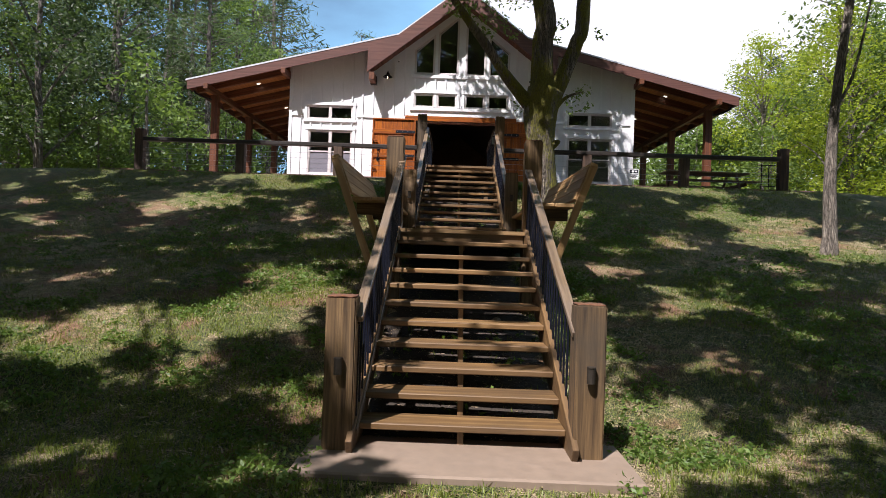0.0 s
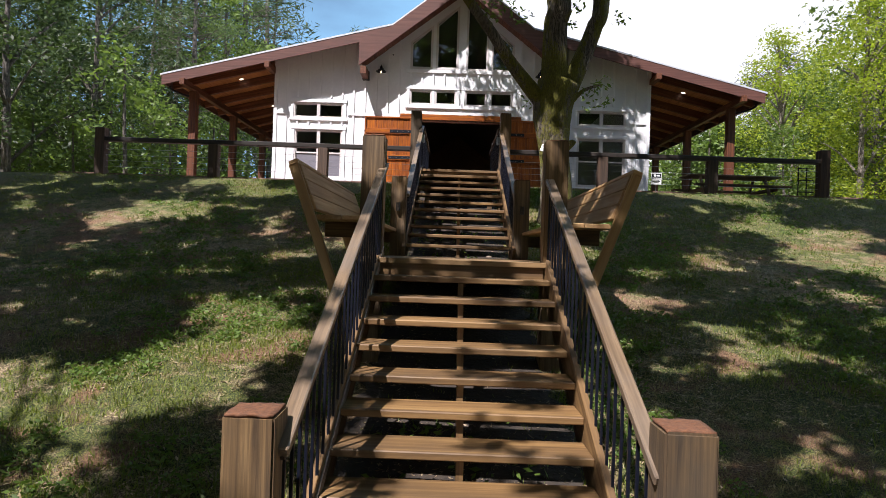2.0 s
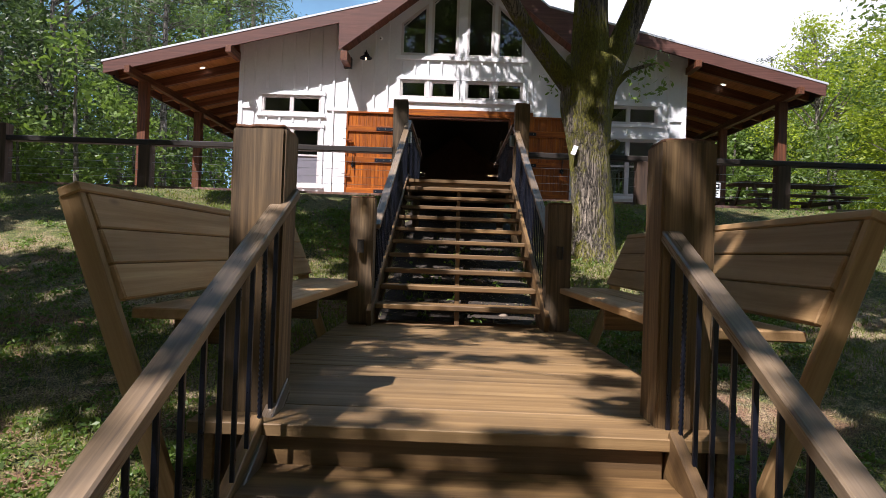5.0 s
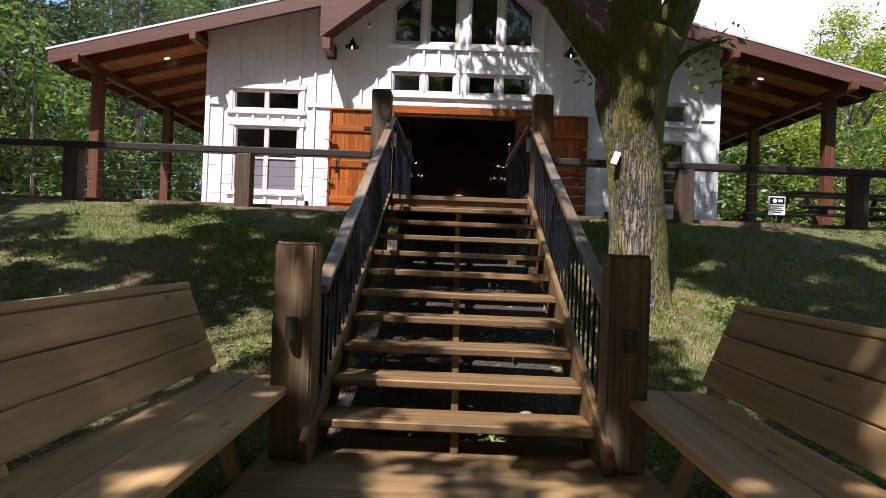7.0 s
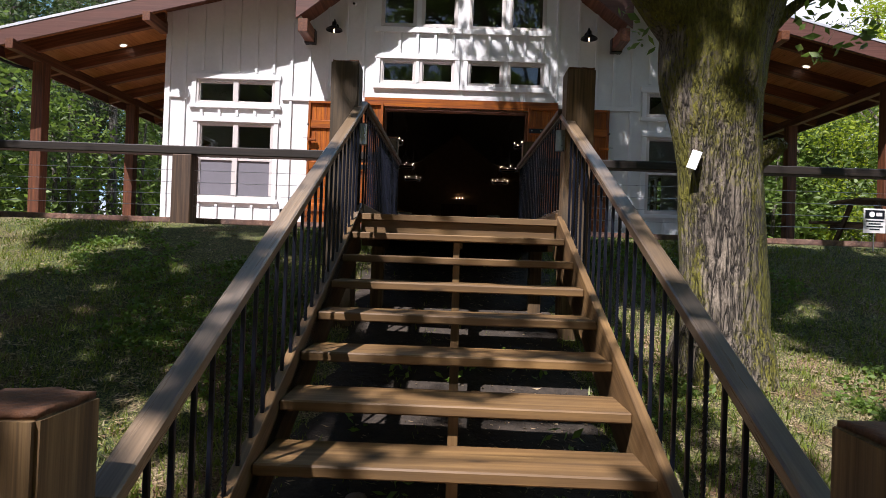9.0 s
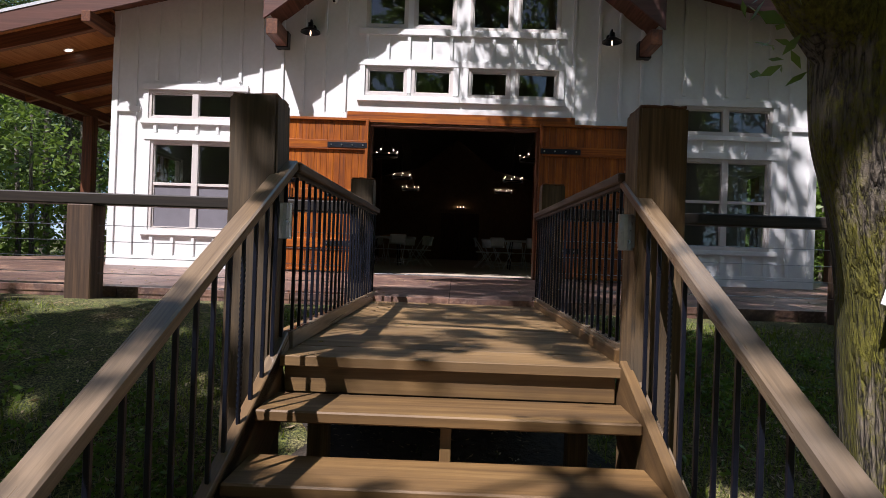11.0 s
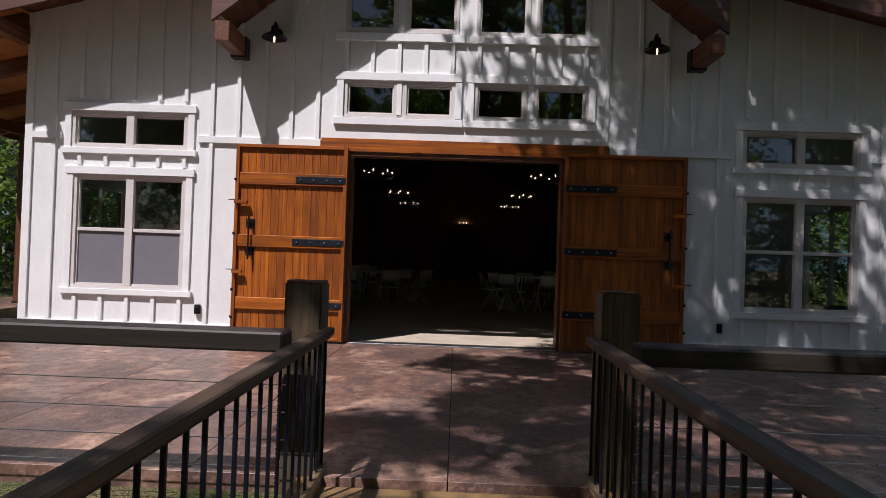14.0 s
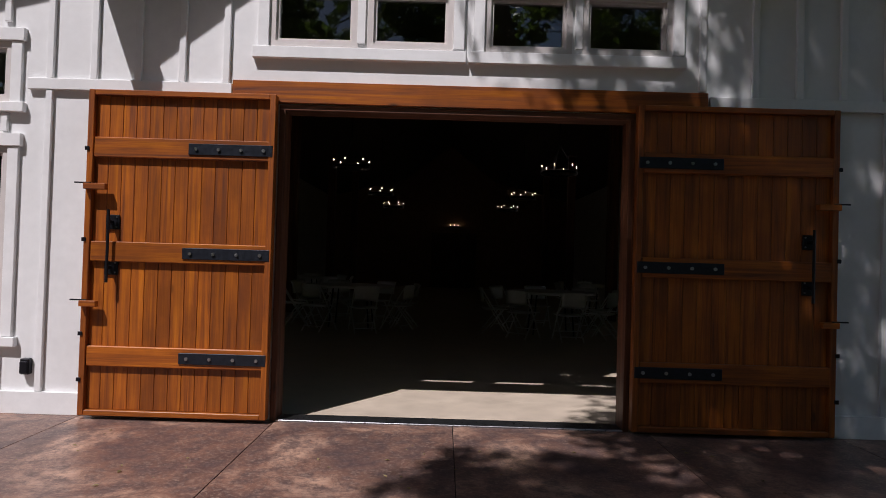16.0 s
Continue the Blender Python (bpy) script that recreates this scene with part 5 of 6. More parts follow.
def slope_tree(gx, gy, w, ends, sprays=()):
    """A tree beside the stairs whose long boughs hang over the slope; w: the way it leans."""
    gz = ground_z(gx, gy)
    tr = thing("tree", "spreading shade tree standing beside the lower flight", "tree", "trees over the slope", (gx, gy, gz))
    limbs = [tube_rings(curve_points([(gx, gy, gz - 0.3), (gx + 0.1 * w, gy, 0.5), (gx + 0.5 * w, gy, 4.0), (gx + 1.4 * w, gy + 0.2, 8.0), (gx + 2.0 * w, gy + 0.3, 10.4)], 5), [0.32 - 0.0138 * i for i in range(21)], 10, 0.12, 6)]
    es, rs = [], []
    rng = np.random.default_rng(51)
    rnd = random.Random(51)
    for i, e in enumerate(ends):
        if i % 9 == 0:
            base = Vector((gx + 0.5 * w, gy, 4.0)).lerp(Vector((gx + 1.4 * w, gy + 0.2, 8.0)), rnd.random())
            lp = curve_points([base, (base + e) / 2 + Vector((0, 0, 0.6)), e], 4)
            limbs.append(tube_rings(lp, [0.045 - 0.038 * j / (len(lp) - 1) for j in range(len(lp))], 5, 0, i))
        for j in range(4):
            es.append((e.x + rnd.uniform(-0.34, 0.34), e.y + rnd.uniform(-0.34, 0.34), e.z + rnd.uniform(-0.4, 0.4)))
            rs.append(rnd.uniform(0.3, 0.42))
    put("trunk", py_mesh("trunk", *join(limbs), FARBARK, True), tr)
    put("crown", py_mesh("crown", *join([leaf_cloud(rng, es, rs, 560, 0.24), leaf_cloud(rng, [tuple(e) for e in sprays], [0.18] * len(sprays), 1300, 0.15)] if sprays else [leaf_cloud(rng, es, rs, 560, 0.24)]), LEAF_MID), tr)
    return tr


for (gx, gy, w), ends in canopy_ends(17).items():
    slope_tree(gx, gy, w, ends, stair_ends(23) if gx == -8.2 else ())

# woodland behind and beside the barn, from a few kinds, turned and scaled
KINDS = [
    broadleaf("tree", "tall broadleaf woodland tree in deep green leaf", 13.0, 3.4, 2.2, 0.2, FARBARK, LEAF_DARK, 11, 80, 95, 0.24),
    broadleaf("tree", "broadleaf woodland tree in mid green leaf", 11.0, 3.2, 1.2, 0.17, FARBARK, LEAF_MID, 12, 80, 85, 0.23),
    broadleaf("tree", "sunlit yellow-green woodland tree", 10.0, 3.1, 0.8, 0.15, THINBARK, LEAF_YEL, 13, 85, 185, 0.155),
    pine("pine_tree", "tall bare-trunked pine with a high crown", 17.0, 6.5, 0.2, 14),
    pine("pine_tree", "tall pine with drooping needle boughs", 15.0, 3.5, 0.18, 15),
    broadleaf("sapling", "low leafy understory sapling", 4.2, 1.7, 0.2, 0.05, FARBARK, LEAF_MID, 16, 40, 150, 0.18, "understory"),
]
rnd = random.Random(77)
SPOTS = []


def plant(kind, x, y, s, turn):
    SPOTS.append((x, y))
    return copy_thing(KINDS[kind], pose(x, y, ground_z(x, y) - 0.05, 0, 0, turn) @ Matrix.Scale(s, 4))


def wood_belt(n, x0, x1, y0, y1, kinds, gap, s0=0.85, s1=1.2):
    made = tries = 0
    while made < n and tries < n * 30:
        tries += 1
        x, y = rnd.uniform(x0, x1), rnd.uniform(y0, y1)
        # open sky is left over the barn's eastern roof
        if (kinds != (5,) and 0 < x < 0.46 * (y + 19)) or any((x - a) ** 2 + (y - b) ** 2 < gap * gap for a, b in SPOTS):
            continue
        plant(rnd.choice(kinds), x, y, rnd.uniform(s0, s1), rnd.uniform(0, 360))
        made += 1


wood_belt(20, -30, -12.5, 3, 20, (0, 0, 1, 3, 4), 2.4)
wood_belt(38, -46, -13, 20, 44, (0, 1, 3, 4, 3), 2.6, 1.0, 1.45)
wood_belt(20, 12.8, 30, 4, 20, (2, 2, 1, 2), 2.2)
wood_belt(20, 15, 48, 20, 42, (2, 2, 3, 4, 1), 2.8, 0.95, 1.35)
wood_belt(6, -16, -4, 26, 44, (3, 4, 4, 1), 3.0, 0.8, 1.0)
wood_belt(32, -24, -11.5, 4, 19, (5,), 1.3, 0.8, 1.5)
wood_belt(16, 12, 26, 5, 18, (5,), 1.6, 0.8, 1.4)
wood_belt(34, 8, 22, 19, 34, (5,), 1.5, 1.2, 1.9)
for i in range(16):
    plant(5, 11.9 + 0.5 * (i % 8) + 0.2 * math.sin(i * 2.7), 14.0 + 3.4 * (i // 8) + 0.7 * math.sin(i * 1.9), 1.45 + 0.3 * math.sin(i * 3.1), i * 67)
# woods round and behind the viewer, which shade the hillside
KINDS.append(broadleaf("tree", "tall shade tree with a high spreading crown", 14.0, 4.3, 6.2, 0.2, FARBARK, LEAF_MID, 21, 46, 150, 0.29, "shade trees round the slope"))
for x, y, s, a in ((-9.00, -31.00, 1.25, 61), (9.50, -27.00, 1.1, 260), (16.0, -19.0, 1.1, 100)):
    plant(6, x, y, s, a)
KINDS.append(broadleaf("tree", "tall dense woodland tree at the clearing's edge", 18.0, 4.6, 1.5, 0.26, FARBARK, LEAF_DARK, 33, 90, 26, 0.5, "trees closing the clearing"))
for i in range(36):
    a = math.pi * (0.96 + 1.08 * i / 35)
    d = 20.5 + 9.0 * ((i * 7) % 5) / 5
    plant(7, d * math.cos(a), -10.0 + d * math.sin(a), 0.72 + 0.2 * math.sin(i * 2.1), i * 77)
for k in KINDS:
    k.location = (rnd.uniform(-40, 40), rnd.uniform(47, 60), ground_z(0, 50))


# ---- grass ----
def grass(name, label, n, x0, x1, y0, y1, material, h0, h1, thresh, seed, sign=1):
    rng = np.random.default_rng(seed)
    verts, faces = [], []
    made = 0
    while made < n:
        x, y = rng.uniform(x0, x1) if rng.random() < 0.45 else rng.normal() * 2.6, rng.uniform(y0, y1)
        if abs(x - CX) < 0.75 and -17.1 < y < -5.3 and rng.random() < 0.97:
            continue
        if abs(x - CX) < 1.12 and -17.15 < y < -16.3:
            continue
        if y > -5.4 and abs(x) < 9.2:
            continue
        d = noise.noise(Vector((x * 0.55, y * 0.55, 4.4))) + 0.6 * noise.noise(Vector((x * 1.7, y * 1.7, 1.4)))
        if sign * d < thresh + rng.uniform(-0.25, 0.25):
            made += 0.12
            continue
        z = ground_z(x, y) - 0.004
        for j in range(4):
            a = rng.uniform(0, 6.283)
            bx, by = x + rng.normal() * 0.035, y + rng.normal() * 0.035
            h = rng.uniform(h0, h1)
            lx, ly = math.cos(a) * h * rng.uniform(0.2, 0.9), math.sin(a) * h * rng.uniform(0.2, 0.9)
            w = rng.uniform(0.002, 0.0055)
            wx, wy = -math.sin(a) * w, math.cos(a) * w
            o = len(verts)
            verts += [(bx - wx, by - wy, z), (bx + wx, by + wy, z), (bx + lx + wx * 0.2, by + ly + wy * 0.2, z + h), (bx + lx - wx * 0.2, by + ly - wy * 0.2, z + h)]
            faces.append((o, o + 1, o + 2, o + 3))
        made += 1
    ob = put(name, py_mesh(name, verts, faces, material))
    return tagged(ob, label, "grass", kind="stuff")


grass("grass", "short patchy green lawn grass on the slope", 66000, -9, 9, -19.5, -4.8, GRASS, 0.016, 0.055, -0.15, 1)
grass("dry_grass", "dry straw-coloured grass on the slope", 22000, -8, 8, -19.5, -7.0, STRAW, 0.012, 0.04, -0.1, 2, -1)


# ---- broad-leaved weeds among the grass ----
rng = np.random.default_rng(9)
cs, rs = [], []
while len(cs) < 5200:
    x, y = (rng.uniform(-7, 7) if len(cs) % 2 else rng.normal() * 2.2), rng.uniform(-18.5, -5.6)
    if noise.noise(Vector((x * 0.6, y * 0.6, 12.0))) + 0.5 * noise.noise(Vector((x * 2.1, y * 2.1, 3.0))) < 0.06 or abs(x - CX) < 0.9:
        continue
    cs.append((x, y, ground_z(x, y) + 0.03))
    rs.append(rng.uniform(0.04, 0.11))
tagged(put("weeds", py_mesh("weeds", *leaf_cloud(rng, cs, rs, 2200, 0.042, 0.5), WEED)), "low bright green broad-leaved weeds on the slope", "weeds", kind="stuff")
# bramble and seedlings under the open stairs
cs, rs = [], []
for i in range(46):
    y = rng.uniform(-16.2, -14.2) if i < 20 else rng.uniform(-10.5, -8.0)
    x = CX + rng.uniform(-0.6, 0.6)
    cs.append((x, y, ground_z(x, y) + 0.06))
    rs.append(rng.uniform(0.06, 0.14))
tagged(put("seedlings", py_mesh("seedlings", *leaf_cloud(rng, cs, rs, 900, 0.06, 0.6), WEED)), "leafy seedlings growing under the open stairs", "weeds", kind="stuff")
# fallen straw, twigs and dead leaves lying on the slope
verts, faces = [], []
rng = np.random.default_rng(71)
while len(faces) < 42000:
    x, y = (rng.normal() * 2.4 if len(faces) % 3 else rng.uniform(-8, 8)), rng.uniform(-19.0, -5.4)
    if (abs(x - CX) < 1.12 and -17.15 < y < -16.3) or noise.noise(Vector((x * 0.7, y * 0.7, 21.0))) + 0.6 * noise.noise(Vector((x * 2.3, y * 2.3, 8.0))) < rng.uniform(-0.5, 0.3):
        continue
    a, ln, w = rng.uniform(0, 6.283), rng.uniform(0.012, 0.04), rng.uniform(0.002, 0.009)
    ux, uy = math.cos(a) * ln, math.sin(a) * ln
    vx, vy = -math.sin(a) * w, math.cos(a) * w
    z = ground_z(x, y) + 0.006
    t1, t2 = rng.uniform(-0.006, 0.018), rng.uniform(-0.006, 0.018)
    o = len(verts)
    verts += [(x - ux, y - uy, z + t1), (x + vx, y + vy, z + 0.006), (x + ux, y + uy, z + t2), (x - vx, y - vy, z + 0.006)]
    faces.append((o, o + 1, o + 2, o + 3))
tagged(put("leaf_litter", py_mesh("leaf_litter", verts, faces, LITTER)), "fallen straw, twigs and brown leaf bits on the slope", "leaf litter", kind="stuff")


# ---- things on the front wall ----
def lathe(profile, material, seg=20, name="turned"):
    """A turned shape from pairs of radius and height."""
    bm = bmesh.new()
    rings = [[bm.verts.new((r * math.cos(2 * math.pi * j / seg), r * math.sin(2 * math.pi * j / seg), z)) for j in range(seg)] for r, z in profile]
    for a, b in zip(rings, rings[1:]):
        for j in range(seg):
            bm.faces.new((a[j], a[(j + 1) % seg], b[(j + 1) % seg], b[j]))
    bmesh.ops.recalc_face_normals(bm, faces=bm.faces)
    return mesh_of(bm, name, material, True)


SHADE_M = lathe([(0.03, 0.16), (0.042, 0.15), (0.045, 0.09), (0.07, 0.07), (0.15, 0.018), (0.155, 0.0), (0.15, 0.004), (0.065, 0.058), (0.03, 0.08)], BLACK, 24)
BULB_M = lathe([(0.003, 0.03), (0.010, 0.02), (0.012, 0.0), (0.013, -0.02), (0.009, -0.04), (0.003, -0.048)], SOFTBULB, 12)


def sconce(x, z):
    sc = thing("barn_sconce", "black dish-shaded barn wall lamp with a lit bulb", "wall lamp", "front wall lamps", (x, 0, z))
    rod("wall_plate", (x, -0.024, z + 0.13), (x, -0.002, z + 0.13), 0.055, BLACK, sc, 16)
    g = curve_points([(x, -0.02, z + 0.13), (x, -0.09, z + 0.2), (x, -0.17, z + 0.21), (x, -0.19, z + 0.14)], 5)
    v, f = tube_rings(g, [0.012] * len(g), 8)
    put("arm", py_mesh("arm", v, f, BLACK, True), sc)
    sh = put("shade", SHADE_M, sc, Matrix.Translation((x, -0.19, z)))
    put("bulb", BULB_M, sh, Matrix.Translation((x, -0.19, z)))
    return sc


sconce(-2.32, 3.77)
sconce(2.41, 3.75)

cam_box = thing("security_camera", "small white dome camera under the gable", "camera", at=(-1.98, -0.05, 4.35))
rod("mount", (-1.98, -0.05, 4.35), (-1.98, -0.002, 4.35), 0.04, TRIM, cam_box, 14)
rod("body", (-1.98, -0.12, 4.31), (-1.98, -0.04, 4.345), 0.032, TRIM, cam_box, 14)
rod("lens", (-1.98, -0.135, 4.303), (-1.98, -0.12, 4.31), 0.022, BLACK, cam_box, 12)

for x in (-3.22, 3.33):
    ou = thing("outlet_box", "black weatherproof outlet box on white siding", "outlet", "wall outlets", (x, 0, 0.36))
    box("body", (x - 0.035, -0.05, 0.30), (x + 0.035, -0.002, 0.42), BLACK, ou, 0.006)
    box("cover", (x - 0.03, -0.062, 0.31), (x + 0.03, -0.051, 0.40), BLACK, ou, 0.004)

# ---- inside: chandeliers, tables and folding chairs ----
RING_M = lathe([(0.36, 0.0), (0.375, 0.0), (0.375, 0.05), (0.36, 0.05), (0.36, 0.0)], BLACK, 28)
CANDLE_M = rod_mesh(0.011, 0.09, BRASSY, 8)
FLAME_M = lathe([(0.002, 0.042), (0.007, 0.028), (0.009, 0.014), (0.007, 0.003), (0.003, 0.0)], BULB, 10)


def chandelier(x, y, z, turn):
    ch = thing("chandelier", "round black iron chandelier with six lit candle bulbs", "chandelier", "hall chandeliers", (x, y, z))
    put("ring", RING_M, ch, Matrix.Translation((x, y, z)))
    rod("stem", (x, y, z + 0.6), (x, y, under_z(x) - 0.1), 0.01, BLACK, ch, 6)
    for i in range(6):
        a = turn + i * math.pi / 3
        px_, py_ = x + 0.36 * math.cos(a), y + 0.36 * math.sin(a)
        if i % 2 == 0:
            rod("chain", (px_, py_, z + 0.05), (x, y, z + 0.6), 0.006, BLACK, ch, 5)
        cd = put("candle", CANDLE_M, ch, Matrix.Translation((px_, py_, z + 0.095)))
        put("bulb", FLAME_M, cd, Matrix.Translation((px_, py_, z + 0.14)))
    return ch


for i, (y, z) in enumerate(((8.0, 3.06), (13.9, 3.13), (18.6, 3.14))):
    chandelier(-2.02, y, z, 0.3 + i * 0.4)
    chandelier(2.2, y, z, 0.1 + i * 0.5)
wl = thing("wall_lamp", "small three-bulb lamp over the far doorway", "wall lamp", at=(0.32, 23.9, 2.76))
box("bracket", (0.07, 23.9, 2.74), (0.57, 23.99, 2.80), BLACK, wl, 0.006)
for x in (0.15, 0.32, 0.49):
    put("bulb", FLAME_M, wl, Matrix.Translation((x, 23.88, 2.81)) @ Matrix.Scale(1.3, 4))
fd = thing("door_3", "dark double door in the far end wall", "door", at=(0.32, 23.95, 0), kind="structure")
for a, b in ((-0.7, 0.318), (0.322, 1.34)):
    box("leaf", (a, 23.93, 0.0), (b, 23.99, 2.5), BEAM["z"], fd, 0.006)
for s in (-1, 1):
    for y in (4.6, 9.4, 14.2, 19.0):
        x = RCX + s * 3.6
        col = thing("column", "dark timber column in the hall", "column", "hall columns", (x, y, 0))
        box("shaft", (x - 0.11, y - 0.11, 0.0), (x + 0.11, y + 0.11, under_z(x) - 0.08), BEAM["z"], col, 0.008)


def folding_chair():
    """A folding chair facing +y, its feet on z = 0."""
    ch = thing("folding_chair", "white plastic folding chair at a round table", "chair", "hall chairs")
    bm = bmesh.new()
    bmesh.ops.create_grid(bm, x_segments=6, y_segments=4, size=0.5)
    bmesh.ops.scale(bm, vec=(0.40, 0.40, 1), verts=bm.verts)
    for v in bm.verts:
        v.co.z = 0.44 + 0.25 * (v.co.x ** 2) - 0.01
    bmesh.ops.solidify(bm, geom=bm.faces[:], thickness=0.022)
    put("seat", mesh_of(bm, "seat", CHAIRW, True), ch)
    bm = bmesh.new()
    bmesh.ops.create_grid(bm, x_segments=8, y_segments=4, size=0.5)
    bmesh.ops.scale(bm, vec=(0.40, 0.24, 1), verts=bm.verts)
    for v in bm.verts:
        x, y = v.co.x, v.co.y
        v.co = Vector((x * (1 - 0.3 * max(0, y) ** 2), -0.25 + 0.35 * x * x - 0.12 * y, 0.68 + y * (1 - 0.9 * x * x)))
    bmesh.ops.solidify(bm, geom=bm.faces[:], thickness=0.018)
    put("backrest", mesh_of(bm, "backrest", CHAIRW, True), ch)
    for s in (-1, 1):
        rod("front_leg", (s * 0.205, 0.22, 0.0), (s * 0.205, -0.27, 0.78), 0.012, CHAIRW, ch, 8)
        rod("back_leg", (s * 0.18, -0.24, 0.0), (s * 0.18, 0.12, 0.43), 0.012, CHAIRW, ch, 8)
    rod("stretcher", (-0.205, 0.13, 0.145), (0.205, 0.13, 0.145), 0.009, CHAIRW, ch, 6)
    rod("stretcher", (-0.18, -0.17, 0.085), (0.18, -0.17, 0.085), 0.009, CHAIRW, ch, 6)
    return ch


def round_table(x, y):
    ta = thing("round_table", "round white folding table in the dim hall", "table", "hall tables", (x, y, 0))
    put("tabletop", rod_mesh(0.76, 0.04, CHAIRW, 32), ta, Matrix.Translation((x, y, 0.735)))
    for a in range(4):
        t = math.pi / 4 + a * math.pi / 2
        rod("leg", (x + 0.5 * math.cos(t), y + 0.5 * math.sin(t), 0.0), (x + 0.42 * math.cos(t), y + 0.42 * math.sin(t), 0.715), 0.014, BLACK, ta, 8)
    return ta


first = folding_chair()
seats = []
for tx, ty, off in ((1.85, 6.5, 0.1), (-1.75, 6.8, 0.35), (3.9, 10.6, 0.2), (-3.6, 10.9, 0.0)):
    round_table(tx, ty)
    for i in range(8):
        a = off + i * math.pi / 4 + 0.03 * math.sin(i * 5.1 + tx)
        r = 0.98 + 0.05 * math.sin(i * 3.3)
        seats.append(pose(tx + r * math.cos(a), ty + r * math.sin(a), 0.0, 0, 0, math.degrees(a) + 90))
first.matrix_basis = seats[0]
for m in seats[1:]:
    copy_thing(first, m)

# ---- outside, beyond the fence ----
def picnic_table(x, y, turn):
    z = 0.0
    m = pose(x, y, z, 0, 0, turn)
    pt = thing("picnic_table", "dark weathered wooden picnic table with benches", "table", "picnic tables", (x, y, z))

    def at(name, lo, hi, mats):
        ob = box(name, lo, hi, mats, None, 0.006)
        ob.matrix_basis = m @ ob.matrix_basis
        ob.parent = pt
        ob.matrix_parent_inverse = Matrix.Translation((x, y, z)).inverted()

    for i in range(5):
        at("top_board", (-1.2, -0.37 + i * 0.15, 0.72), (1.2, -0.225 + i * 0.15, 0.76), POST["x"])
    for s in (-1, 1):
        for i in range(2):
            a, b = sorted((s * (0.62 + i * 0.15), s * (0.765 + i * 0.15)))
            at("seat_board", (-1.2, a, 0.42), (1.2, b, 0.46), POST["x"])
        at("cross_beam", (s * 0.85 - 0.02, -0.85, 0.32), (s * 0.85 + 0.02, 0.85, 0.415), POST["y"])
        for q in (-1, 1):
            ob = bar("leg", (s * 0.85 - 0.045, q * 0.72, 0.0), (s * 0.85 - 0.045, q * 0.28, 0.715), 0.04, 0.09, POST, None, 0.004)
            ob.matrix_basis = m @ ob.matrix_basis
            ob.parent = pt
            ob.matrix_parent_inverse = Matrix.Translation((x, y, z)).inverted()
    return pt


picnic_table(7.3, -1.9, 2)

# small notice on a stake
sx_, sy_ = 4.22, -5.52
sz_ = ground_z(sx_, sy_)
sg = thing("yard_sign", "small white notice with a dark camera picture on a stake", "sign", at=(sx_, sy_, sz_))
rod("stake", (sx_, sy_, sz_ - 0.1), (sx_, sy_, sz_ + 0.2), 0.006, STEEL, sg, 6)
bd = box("board", (sx_ - 0.11, sy_ - 0.012, sz_ + 0.18), (sx_ + 0.11, sy_ - 0.006, sz_ + 0.425), WHITEBOARD, sg, 0.002)
box("picture", (sx_ - 0.095, sy_ - 0.015, sz_ + 0.325), (sx_ + 0.095, sy_ - 0.013, sz_ + 0.41), STEELBLUE, bd, 0.0)
put("picture_mark", rod_mesh(0.028, 0.002, WHITEBOARD, 16), bd, Matrix.Translation((sx_ - 0.03, sy_ - 0.017, sz_ + 0.367)) @ Matrix.Rotation(math.pi / 2, 4, "X"))
box("picture_mark", (sx_ + 0.01, sy_ - 0.017, sz_ + 0.35), (sx_ + 0.07, sy_ - 0.0155, sz_ + 0.385), WHITEBOARD, bd, 0.0)
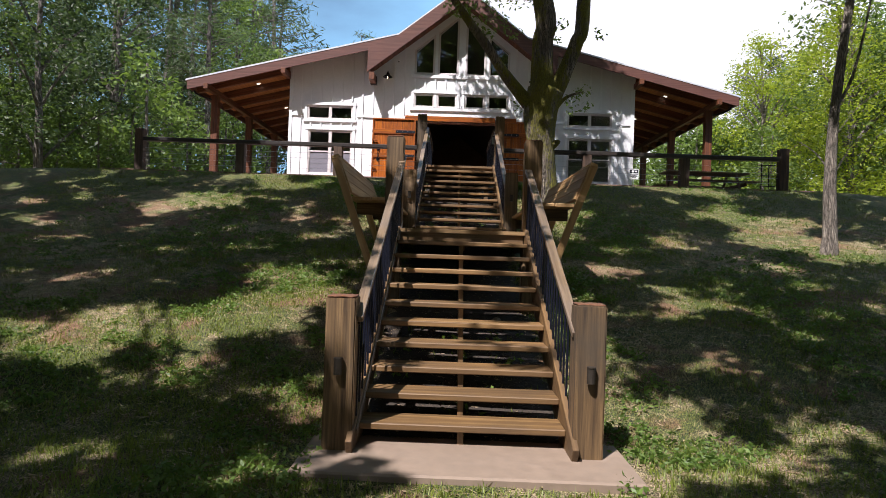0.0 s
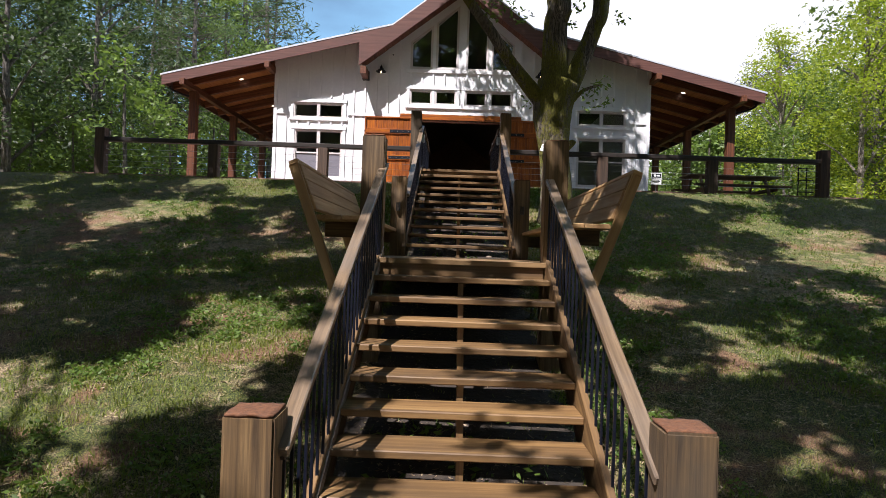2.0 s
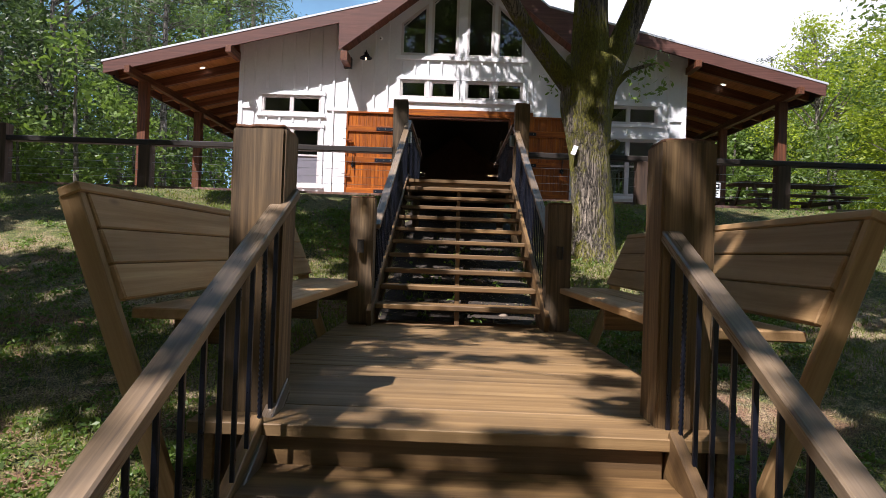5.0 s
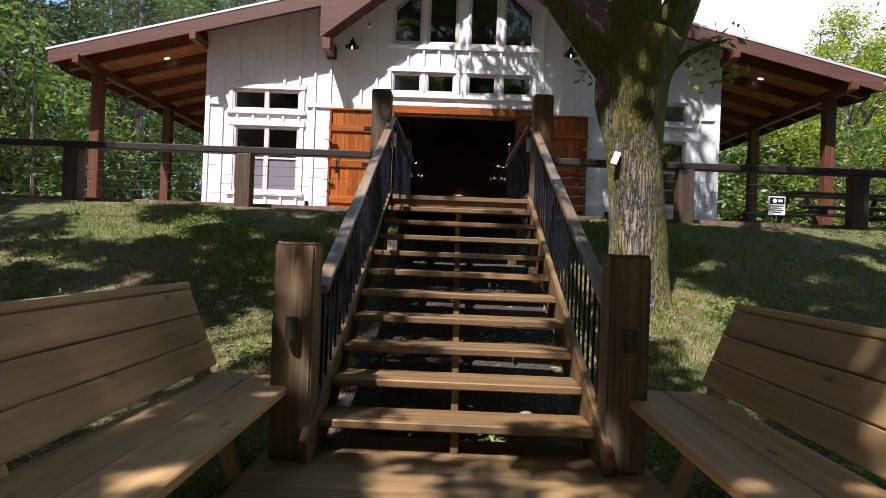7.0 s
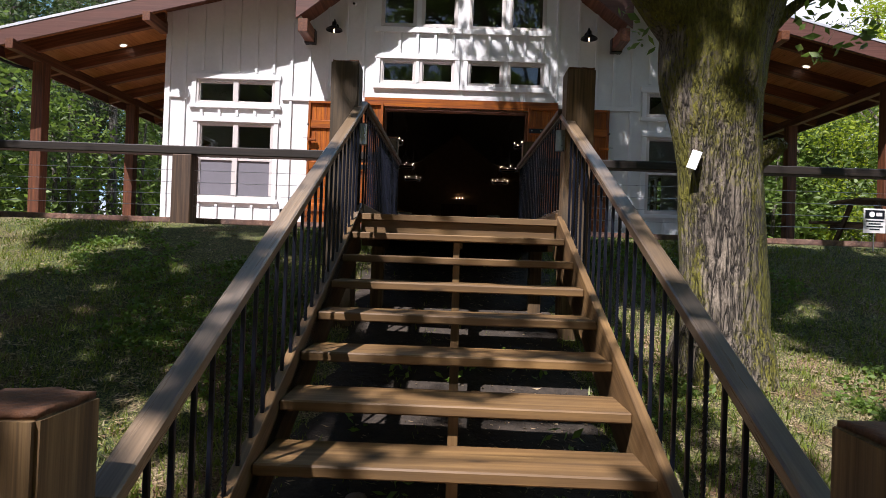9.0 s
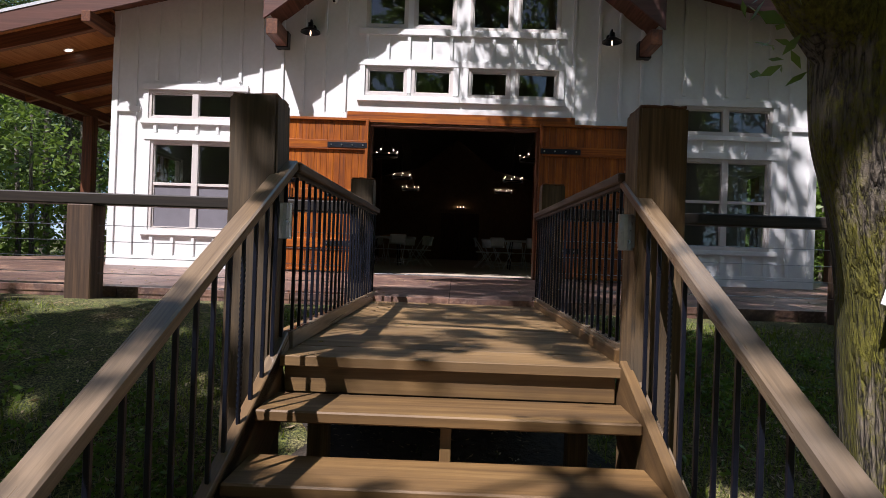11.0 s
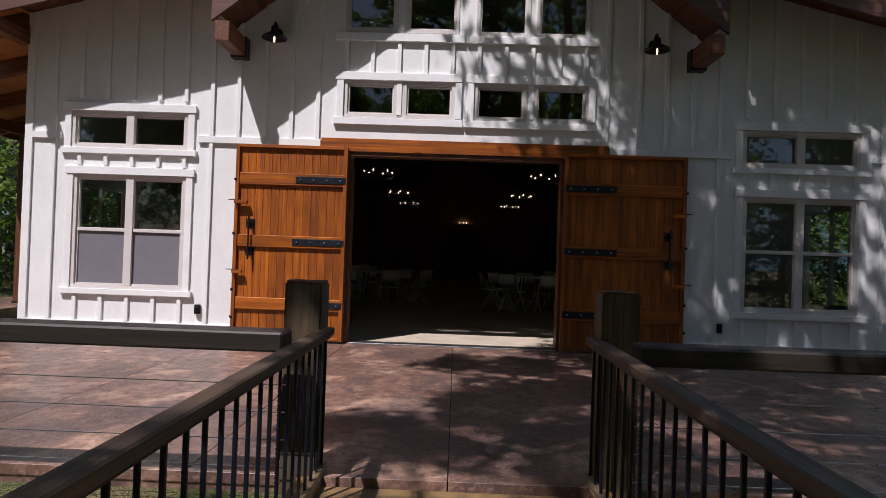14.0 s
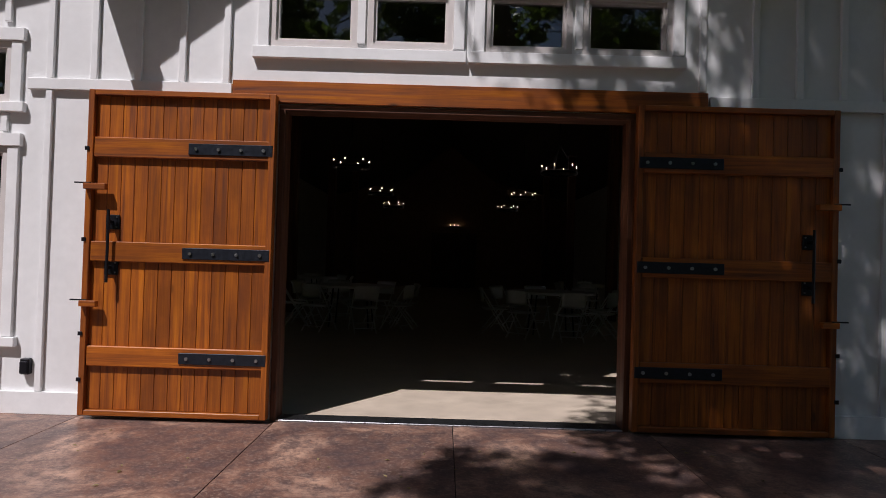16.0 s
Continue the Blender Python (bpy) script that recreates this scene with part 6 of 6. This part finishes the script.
for i, (w, z) in enumerate(((0.085, 0.295), (0.06, 0.268), (0.08, 0.241), (0.05, 0.214))):
    box("text_bar", (sx_ - w, sy_ - 0.015, sz_ + z), (sx_ + w, sy_ - 0.013, sz_ + z + 0.012), STEELBLUE, bd, 0.0)

tag = box("card", (-0.029, -0.003, -0.06), (0.029, 0.003, 0.06), WHITEBOARD, None, 0.001)
tag.matrix_basis = pose(1.462, -8.065, 0.318, -14, 18, -20)
tagged(tag, "small white card nailed to the mossy trunk", "card")

# rock and litter at the foot of the slope
rr_ = random.Random(3)
for x, y, s in ((0.35, -15.6, 0.05), (-0.2, -15.0, 0.04), (0.45, -13.9, 0.05), (-0.35, -9.2, 0.055), (0.3, -9.0, 0.05), (0.5, -9.9, 0.045)):
    bm = bmesh.new()
    bmesh.ops.create_icosphere(bm, subdivisions=2, radius=s)
    for v in bm.verts:
        v.co *= 1 + 0.35 * noise.noise(v.co * 6 + Vector((x * 7, y, 0)))
        v.co.z *= 0.6
    st = put("rock", mesh_of(bm, "rock", PALE), None, pose(x, y, ground_z(x, y) + s * 0.2, 0, 0, rr_.uniform(0, 360)))
    tagged(st, "small pale stone lying on the bare soil", "rock", "loose stones")
rng = np.random.default_rng(31)
verts, faces = [], []
for i in range(1500):
    if i < 270:
        x, y = rng.uniform(-4.5, 4.5), rng.uniform(-4.7, -0.4)
        z = 0.003
    elif i < 285:
        x, y = CX + rng.uniform(-0.6, 0.6), rng.uniform(-7.5, -4.85)
        z = DECK_Z + 0.004
    else:
        x, y = rng.uniform(-6, 6), rng.uniform(-18.5, -5.6)
        z = ground_z(x, y) + 0.012
    a, s = rng.uniform(0, 6.28), rng.uniform(0.008, 0.022)
    ca, sa = math.cos(a) * s, math.sin(a) * s
    o = len(verts)
    verts += [(x - ca, y - sa, z), (x + sa * 0.5, y - ca * 0.5, z + s * 0.3), (x + ca, y + sa, z + s * 0.15), (x - sa * 0.5, y + ca * 0.5, z + s * 0.4)]
    faces.append((o, o + 1, o + 2, o + 3))
tagged(put("fallen_leaves", py_mesh("fallen_leaves", verts, faces, STRAW)), "scattered dry fallen leaves on deck, terrace and slope", "leaves", kind="stuff")
